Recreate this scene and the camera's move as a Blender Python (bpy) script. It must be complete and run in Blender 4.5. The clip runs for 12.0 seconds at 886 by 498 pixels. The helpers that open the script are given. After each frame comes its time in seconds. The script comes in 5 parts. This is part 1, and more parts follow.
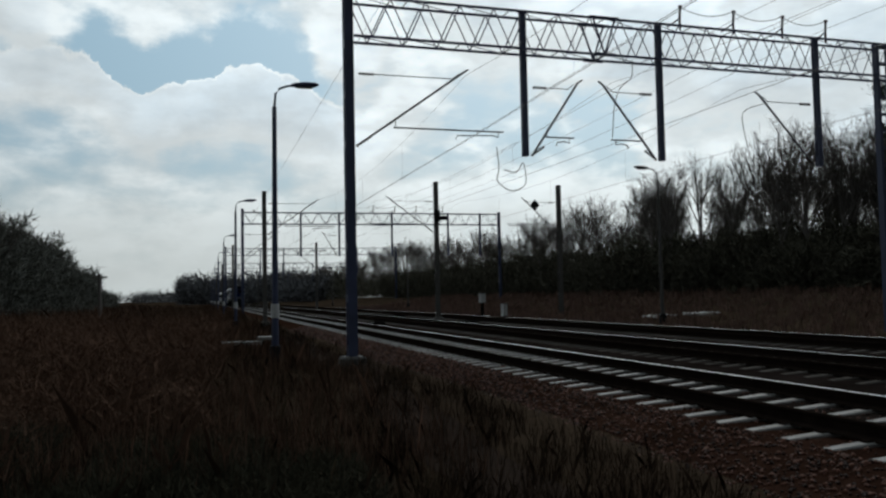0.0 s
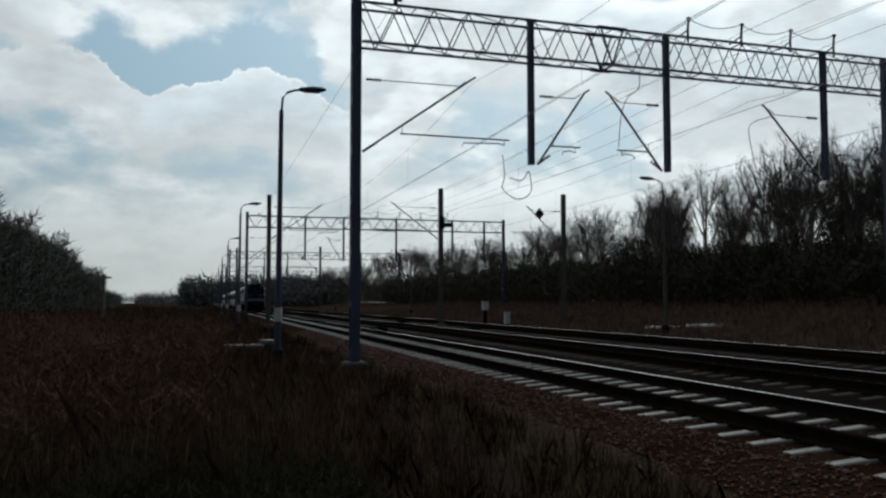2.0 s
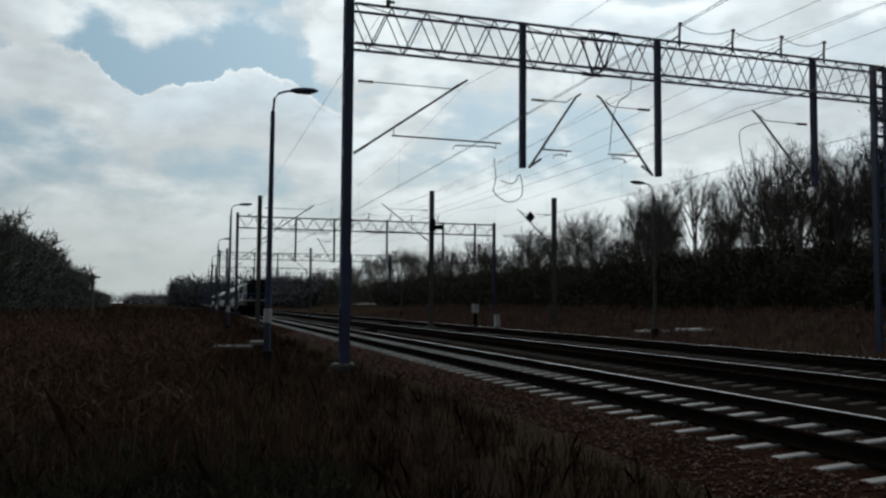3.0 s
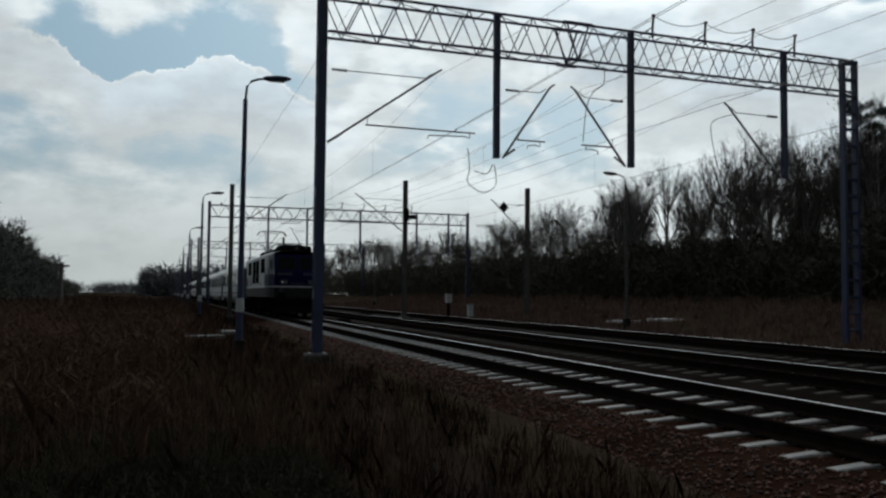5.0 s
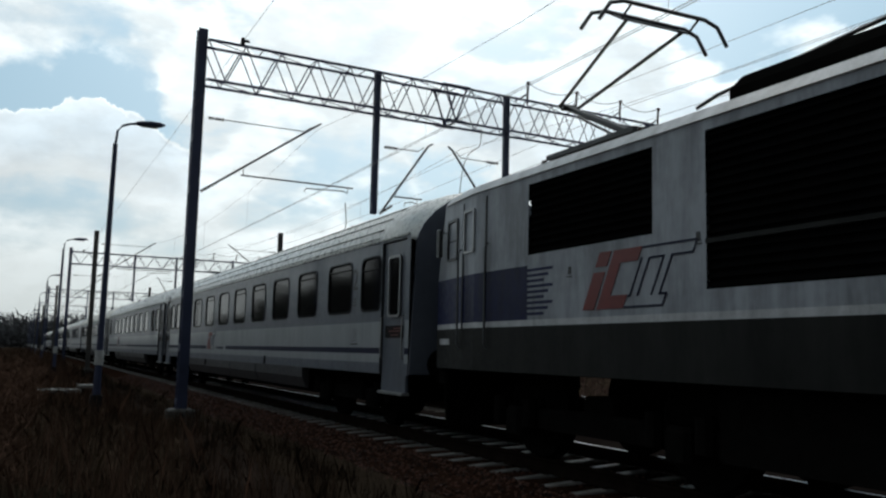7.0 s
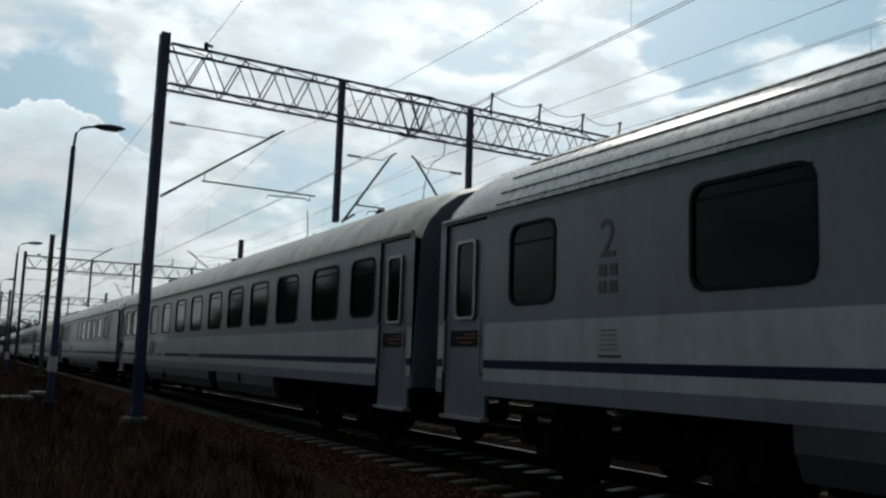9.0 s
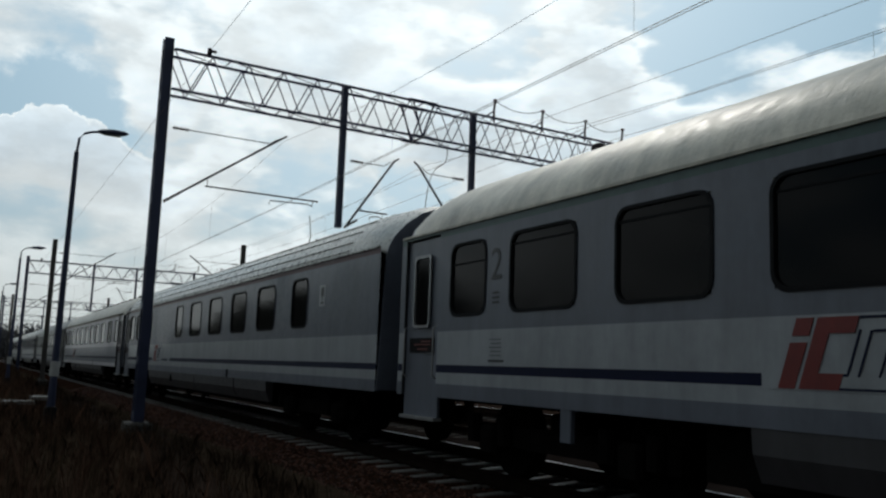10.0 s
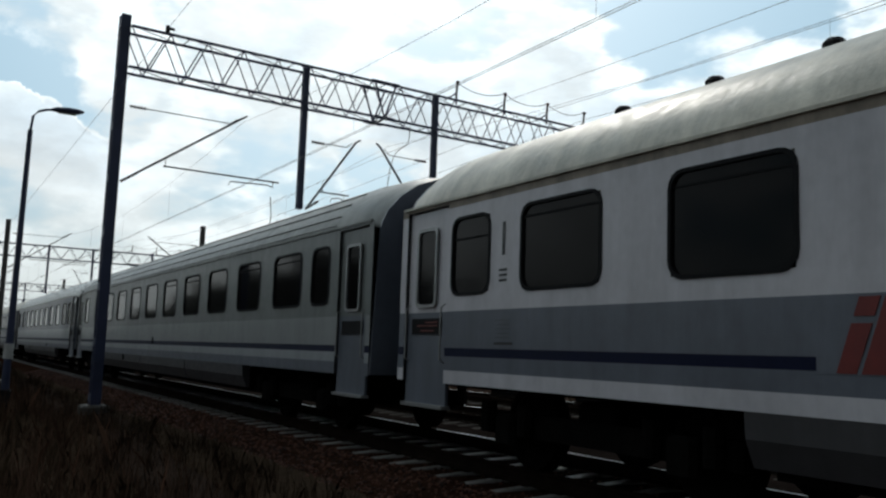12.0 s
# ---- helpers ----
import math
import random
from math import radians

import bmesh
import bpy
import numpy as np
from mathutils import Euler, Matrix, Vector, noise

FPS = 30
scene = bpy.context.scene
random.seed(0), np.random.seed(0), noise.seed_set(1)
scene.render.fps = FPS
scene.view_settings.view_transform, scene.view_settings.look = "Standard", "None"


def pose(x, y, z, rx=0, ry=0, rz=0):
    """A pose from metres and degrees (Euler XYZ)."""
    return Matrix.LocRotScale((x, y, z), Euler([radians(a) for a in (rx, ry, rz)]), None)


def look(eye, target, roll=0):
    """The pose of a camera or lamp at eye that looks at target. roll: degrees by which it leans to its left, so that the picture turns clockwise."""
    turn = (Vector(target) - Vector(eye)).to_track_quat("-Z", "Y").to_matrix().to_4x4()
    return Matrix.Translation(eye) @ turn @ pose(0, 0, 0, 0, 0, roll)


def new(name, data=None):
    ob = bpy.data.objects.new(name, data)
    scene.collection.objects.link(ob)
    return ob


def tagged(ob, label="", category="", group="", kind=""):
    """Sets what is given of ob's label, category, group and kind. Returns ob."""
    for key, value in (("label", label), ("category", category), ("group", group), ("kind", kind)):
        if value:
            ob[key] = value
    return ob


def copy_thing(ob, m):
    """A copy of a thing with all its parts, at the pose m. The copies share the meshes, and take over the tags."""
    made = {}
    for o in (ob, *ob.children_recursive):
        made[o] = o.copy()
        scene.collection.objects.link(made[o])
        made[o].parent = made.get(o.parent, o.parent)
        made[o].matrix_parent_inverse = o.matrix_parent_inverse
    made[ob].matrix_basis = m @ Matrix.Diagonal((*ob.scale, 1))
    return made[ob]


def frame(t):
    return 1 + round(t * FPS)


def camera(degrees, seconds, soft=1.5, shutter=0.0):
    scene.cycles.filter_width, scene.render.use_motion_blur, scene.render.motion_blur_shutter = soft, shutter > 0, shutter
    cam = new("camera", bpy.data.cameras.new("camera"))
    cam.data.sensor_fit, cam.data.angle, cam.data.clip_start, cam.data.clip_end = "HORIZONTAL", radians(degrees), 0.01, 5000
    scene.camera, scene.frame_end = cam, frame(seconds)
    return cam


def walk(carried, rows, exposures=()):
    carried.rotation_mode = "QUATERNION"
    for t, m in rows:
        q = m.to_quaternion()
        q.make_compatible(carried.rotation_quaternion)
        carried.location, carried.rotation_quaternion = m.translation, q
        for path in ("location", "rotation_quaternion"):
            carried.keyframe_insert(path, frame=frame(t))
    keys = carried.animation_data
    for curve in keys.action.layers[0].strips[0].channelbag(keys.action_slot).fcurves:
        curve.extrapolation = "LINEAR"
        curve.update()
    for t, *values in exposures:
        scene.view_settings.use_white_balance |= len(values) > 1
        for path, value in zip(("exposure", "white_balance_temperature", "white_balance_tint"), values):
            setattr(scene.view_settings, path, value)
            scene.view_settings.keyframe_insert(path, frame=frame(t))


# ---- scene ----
SECONDS = 12.0
EYE = (0.0, 0.0, 1.22)
cam = camera(53.75, SECONDS, soft=2.4)
# seconds, yaw, pitch, roll of the held camera
TURNS = [
    (0.0, -15.40, 3.06, 1.15), (0.5, -15.77, 3.03, 1.13), (1.0, -15.46, 3.54, 0.65), (1.5, -15.14, 3.51, 0.04),
    (2.0, -15.20, 3.51, 0.02), (2.5, -15.55, 3.64, -0.20), (4.5, -16.73, 3.45, -0.63), (5.0, -17.59, 3.02, -0.54),
    (5.5, -18.36, 3.15, -0.76), (6.0, -19.65, 3.97, -1.04), (6.5, -22.81, 5.66, -1.29), (7.0, -25.85, 6.81, -1.38),
    (9.0, -28.42, 7.51, -1.90), (9.5, -28.24, 7.78, -2.11), (10.0, -28.29, 7.89, -2.08), (10.5, -28.20, 8.17, -2.14),
    (11.0, -28.59, 8.01, -2.21), (11.5, -29.58, 7.38, -2.47), (12.0, -30.81, 6.81, -2.00)]
walk(cam, [(t, pose(*EYE, 90 + p, r, y)) for t, y, p, r in TURNS], [(0.0, -0.12), (4.5, -0.24), (6.5, -0.17), (7.0, 0.1), (9.0, -0.15), (11.0, -0.14), (12.0, 0.11)])

# ---- world and sun ----
SUN_AZ, SUN_EL = 27.0, 40.0


def heading(az, el):
    a, e = radians(az), radians(el)
    return Vector((math.sin(a) * math.cos(e), math.cos(a) * math.cos(e), math.sin(e)))


class Nodes:
    def __init__(self, tree):
        self.t = tree
        tree.nodes.clear()

    def add(self, kind, **kw):
        n = self.t.nodes.new(kind)
        for k, v in kw.items():
            if k in n.inputs.keys():
                self.put(n.inputs[k], v)
        return n

    def put(self, socket, v):
        if isinstance(v, bpy.types.NodeSocket):
            self.t.links.new(v, socket)
        else:
            socket.default_value = v

    def math(self, op, a, b=0.0, c=0.0, clamp=False):
        n = self.t.nodes.new("ShaderNodeMath")
        n.operation, n.use_clamp = op, clamp
        for i, v in enumerate((a, b, c)):
            self.put(n.inputs[i], v)
        return n.outputs[0]

    def dot(self, a, b):
        n = self.t.nodes.new("ShaderNodeVectorMath")
        n.operation = "DOT_PRODUCT"
        self.put(n.inputs[0], a)
        self.put(n.inputs[1], b)
        return n.outputs["Value"]

    def ramp(self, fac, stops):
        n = self.t.nodes.new("ShaderNodeValToRGB")
        self.put(n.inputs[0], fac)
        e = n.color_ramp.elements
        while len(e) < len(stops):
            e.new(0.5)
        for el, (p, c) in zip(e, stops):
            el.position, el.color = p, (*c, 1) if len(c) == 3 else c
        return n.outputs[0]

    def span(self, v, a, b, c=0.0, d=1.0):
        n = self.t.nodes.new("ShaderNodeMapRange")
        n.interpolation_type = "SMOOTHSTEP"
        for i, x in enumerate((v, a, b, c, d)):
            self.put(n.inputs[i], x)
        return n.outputs[0]

    def mix(self, f, a, b, how="MIX"):
        n = self.t.nodes.new("ShaderNodeMix")
        n.data_type, n.blend_type = "RGBA", how
        self.put(n.inputs[0], f)
        self.put(n.inputs[6], a)
        self.put(n.inputs[7], b)
        return n.outputs[2]

    def noise(self, vec, scale, detail=4.0, rough=0.55, dist=0.0):
        n = self.t.nodes.new("ShaderNodeTexNoise")
        if vec is not None:
            self.put(n.inputs["Vector"], vec)
        for k, v in (("Scale", scale), ("Detail", detail), ("Roughness", rough), ("Distortion", dist)):
            self.put(n.inputs[k], v)
        return n.outputs["Fac"]


def make_world():
    w = bpy.data.worlds.new("sky")
    scene.world = w
    w.use_nodes = True
    k = Nodes(w.node_tree)
    way = k.add("ShaderNodeTexCoord").outputs["Generated"]
    sky = k.add("ShaderNodeTexSky")
    sky.sky_type, sky.sun_disc = "NISHITA", False
    sky.sun_elevation, sky.sun_rotation = radians(SUN_EL), radians(SUN_AZ)
    sky.air_density, sky.dust_density = 1.0, 2.5
    blue = k.mix(0.7, k.mix(1.0, sky.outputs[0], (0.09, 0.09, 0.09, 1), "MULTIPLY"), (0.41, 0.69, 0.86, 1))
    # the deck of clouds: stretched sideways, in three sizes
    def deck(way):
        flat = k.add("ShaderNodeMapping", Vector=way, Scale=(1.0, 1.0, 2.1)).outputs[0]
        dens = k.math("MULTIPLY", k.noise(flat, 3.4, 3.0, 0.5, 0.3), 0.9)
        dens = k.math("ADD", dens, k.math("MULTIPLY", k.noise(flat, 9.0, 6.0, 0.6, 0.2), 0.55))
        dens = k.math("ADD", dens, k.math("MULTIPLY_ADD", k.noise(flat, 26.0, 4.0, 0.55), 0.22, -0.11))
        wob = k.t.nodes.new("ShaderNodeTexNoise")
        k.put(wob.inputs["Vector"], flat)
        for key, val in (("Scale", 8.0), ("Detail", 4.0), ("Roughness", 0.55)):
            k.put(wob.inputs[key], val)
        shift = k.t.nodes.new("ShaderNodeVectorMath")
        shift.operation = "MULTIPLY_ADD"
        k.put(shift.inputs[0], wob.outputs["Color"])
        k.put(shift.inputs[1], (0.22, 0.22, 0.22))
        k.put(shift.inputs[2], (-0.11, -0.11, -0.11))
        bent = k.t.nodes.new("ShaderNodeVectorMath")
        k.put(bent.inputs[0], way)
        k.put(bent.inputs[1], shift.outputs[0])
        bend = k.t.nodes.new("ShaderNodeVectorMath")
        bend.operation = "NORMALIZE"
        k.put(bend.inputs[0], bent.outputs[0])
        for az, el, width, gain in CLOUDS:
            near = k.dot(bend.outputs[0], heading(az, el))
            dens = k.math("ADD", dens, k.span(near, math.cos(radians(width)), 1.0, 0.0, gain))
        low = k.span(k.dot(way, (0, 0, 1)), 0.16, 0.0, 0.0, 0.16)
        # the long cumulus bank: its crest runs along an uneven line, with a blue gap over it
        puff = k.t.nodes.new("ShaderNodeTexNoise")
        k.put(puff.inputs["Vector"], way)
        for key, val in (("Scale", 20.0), ("Detail", 5.0), ("Roughness", 0.62)):
            k.put(puff.inputs[key], val)
        nudge = k.t.nodes.new("ShaderNodeVectorMath")
        nudge.operation = "MULTIPLY_ADD"
        k.put(nudge.inputs[0], puff.outputs["Color"])
        k.put(nudge.inputs[1], (0.05, 0.05, 0.05))
        k.put(nudge.inputs[2], (-0.025, -0.025, -0.025))
        moved = k.t.nodes.new("ShaderNodeVectorMath")
        k.put(moved.inputs[0], way)
        k.put(moved.inputs[1], nudge.outputs[0])
        axes = k.add("ShaderNodeSeparateXYZ", Vector=moved.outputs[0])
        az = k.math("MULTIPLY", k.math("ARCTAN2", axes.outputs[0], axes.outputs[1]), 57.2958)
        el = k.math("MULTIPLY", k.math("ARCSINE", axes.outputs[2]), 57.2958)
        crest = k.ramp(k.math("MULTIPLY_ADD", az, 1 / 32, 0.5), [((a + 16) / 32, (e / 20,) * 3) for a, e in CREST])
        deep = k.math("SUBTRACT", k.math("MULTIPLY", crest, 20.0), el)
        here = k.math("MULTIPLY", k.span(az, 13.0, 9.0), k.span(az, -30.0, -16.0))
        bank = k.math("MULTIPLY", k.math("MULTIPLY", k.span(deep, -0.1, 0.35), k.span(deep, 5.0, 0.6)), here)
        gap = k.math("MULTIPLY", k.math("MULTIPLY", k.span(deep, 0.2, -0.3), k.span(deep, -4.0, -0.8)), k.math("MULTIPLY", k.span(az, -10.0, -5.0), k.span(az, 10.0, 5.5)))
        whole = k.math("ADD", dens, k.math("MULTIPLY_ADD", bank, 0.26, k.math("MULTIPLY", gap, -0.52)))
        rim = k.math("MULTIPLY", k.math("MULTIPLY", k.span(deep, -0.1, 0.4), k.span(deep, 2.8, 0.3)), here)
        rim = k.math("MULTIPLY", rim, k.span(k.noise(flat, 13.0, 5.0, 0.6), 0.30, 0.60, 0.45, 1.0))
        return k.math("ADD", dens, low), flat, rim, k.math("ADD", whole, low)

    plain, flat, rim, dens = deck(way)
    over = k.t.nodes.new("ShaderNodeVectorMath")
    k.put(over.inputs[0], way)
    k.put(over.inputs[1], (0.0, 0.0, 0.035))
    above = deck(over.outputs[0])[0]
    crest = k.span(k.math("SUBTRACT", plain, above), -0.16, 0.20, 0.86, 1.16)
    cover = k.span(dens, 0.52, 0.84)
    thick = k.span(dens, 0.70, 1.34)
    # clouds are brightest towards the sun, and their thick parts are greyer
    sun = k.dot(way, heading(SUN_AZ, SUN_EL))
    glow = k.math("POWER", k.math("MAXIMUM", k.math("MULTIPLY_ADD", sun, 0.5, 0.5), 0.0), 3.0)
    lit = k.math("MULTIPLY_ADD", glow, 1.0, 0.11)
    curl = k.noise(flat, 17.0, 5.0, 0.6)
    shade = k.math("MULTIPLY", k.math("MULTIPLY", k.span(thick, 0.0, 1.0, 1.05, 0.76), k.span(curl, 0.3, 0.75, 0.95, 1.05)), k.math("MULTIPLY", crest, k.math("MULTIPLY_ADD", rim, 0.26, 1.0)))
    cloud = k.mix(1.0, k.mix(thick, (0.92, 1.0, 1.02, 1), (0.82, 0.96, 1.05, 1)), k.math("MULTIPLY", lit, shade), "MULTIPLY")
    veil = k.math("MULTIPLY_ADD", glow, 0.95, 0.12)
    blue = k.mix(1.0, blue, veil, "MULTIPLY")
    pale = k.mix(1.0, (0.80, 0.87, 0.86, 1), lit, "MULTIPLY")
    haze = k.span(k.dot(way, (0, 0, 1)), 0.19, 0.02, 0.0, 0.75)
    bg = k.add("ShaderNodeBackground", Color=k.mix(haze, k.mix(cover, blue, cloud), pale), Strength=SKY_STRENGTH)
    out = k.add("ShaderNodeOutputWorld")
    w.node_tree.links.new(bg.outputs[0], out.inputs[0])


SKY_STRENGTH = 1.0
# azimuth, elevation, width in degrees, gain: the cumulus banks (gain > 0) and the blue gaps (gain < 0)
CLOUDS = [(45.0, 22.0, 6.0, -0.30), (53.0, 22.5, 5.0, -0.26), (33.0, 24.0, 4.0, -0.12), (2.0, 8.5, 4.0, -0.10), (9.0, 18.5, 4.5, 0.20), (18.5, 22.0, 6.0, 0.28),
          (26.0, 17.0, 6.0, 0.14), (38.0, 18.5, 5.0, 0.22), (14.0, 12.0, 4.0, 0.16), (-11.0, 18.5, 3.5, 0.14), (58.0, 15.0, 8.0, 0.2), (31.0, 14.5, 7.0, 0.22),
          (26.5, 11.5, 3.5, -0.26), (40.0, 12.5, 7.0, 0.26), (20.5, 9.5, 3.0, -0.16)]
# azimuth and elevation along the crest of the long bank
CREST = [(-14.0, 14.6), (-11.2, 15.0), (-8.7, 15.1), (-6.5, 14.7), (-4.9, 13.5), (-3.7, 12.9), (-1.5, 13.4), (0.9, 13.7), (2.0, 14.6), (3.4, 14.9), (5.2, 14.0), (6.6, 13.6), (8.0, 12.6),
         (9.2, 12.1), (12.0, 11.5)]
make_world()
sun = new("sun", bpy.data.lights.new("sun", "SUN"))
sun.data.energy, sun.data.angle, sun.data.color = 0.4, radians(10), (1.0, 0.96, 0.9)
sun.matrix_world = look(heading(SUN_AZ, SUN_EL) * 100, (0, 0, 0))
tagged(sun, "hazy sun behind thin cloud", "sun", kind="structure")
scene.view_settings.exposure = 0.0

# ---- materials ----


def material(name, colour, rough=0.6, metal=0.0, dark=0.6, scale=6.0, fine=60.0, bump=0.0, emit=None, vary=0.0, spec=0.5, coat=0.0, streak=0.0):
    """A painted, stony or wooden surface: two scales of variation, and relief."""
    m = bpy.data.materials.new(name)
    m.use_nodes = True
    k = Nodes(m.node_tree)
    where = k.add("ShaderNodeTexCoord").outputs["Object"]
    a, b = k.noise(where, scale, 4.0, 0.6), k.noise(where, fine, 3.0, 0.6)
    f = k.math("ADD", k.math("MULTIPLY", a, 0.65), k.math("MULTIPLY", b, 0.35))
    if streak:      # rain-washed grime, running down
        run = k.add("ShaderNodeMapping", Vector=where, Scale=(1.0, 2.4, 0.4)).outputs[0]
        f = k.math("ADD", f, k.math("MULTIPLY", k.math("SUBTRACT", k.noise(run, 1.6, 4.0, 0.65), 0.5), streak))
    if vary:
        f = k.math("ADD", f, k.math("MULTIPLY", k.math("SUBTRACT", k.add("ShaderNodeObjectInfo").outputs["Random"], 0.5), vary))
        isl = k.add("ShaderNodeNewGeometry").outputs["Random Per Island"]
        f = k.math("ADD", f, k.math("MULTIPLY", k.math("SUBTRACT", isl, 0.5), vary))
    low = tuple(c * dark for c in colour)
    high = tuple(min(1.0, c * (2 - dark)) for c in colour)
    col = k.ramp(f, [(0.3, low), (0.7, high)])
    p = k.add("ShaderNodeBsdfPrincipled", Metallic=metal)
    k.put(p.inputs["Base Color"], col)
    k.put(p.inputs["Roughness"], k.span(b, 0.3, 0.7, max(0.02, rough - 0.08), min(1.0, rough + 0.08)))
    k.put(p.inputs["Specular IOR Level"], spec)
    k.put(p.inputs["Coat Weight"], coat)
    if bump:
        n = k.add("ShaderNodeBump", Strength=0.6, Distance=bump, Height=f)
        k.put(p.inputs["Normal"], n.outputs[0])
    if emit:
        k.put(p.inputs["Emission Color"], (*emit[0], 1))
        k.put(p.inputs["Emission Strength"], emit[1])
    out = k.add("ShaderNodeOutputMaterial")
    m.node_tree.links.new(p.outputs[0], out.inputs[0])
    return m


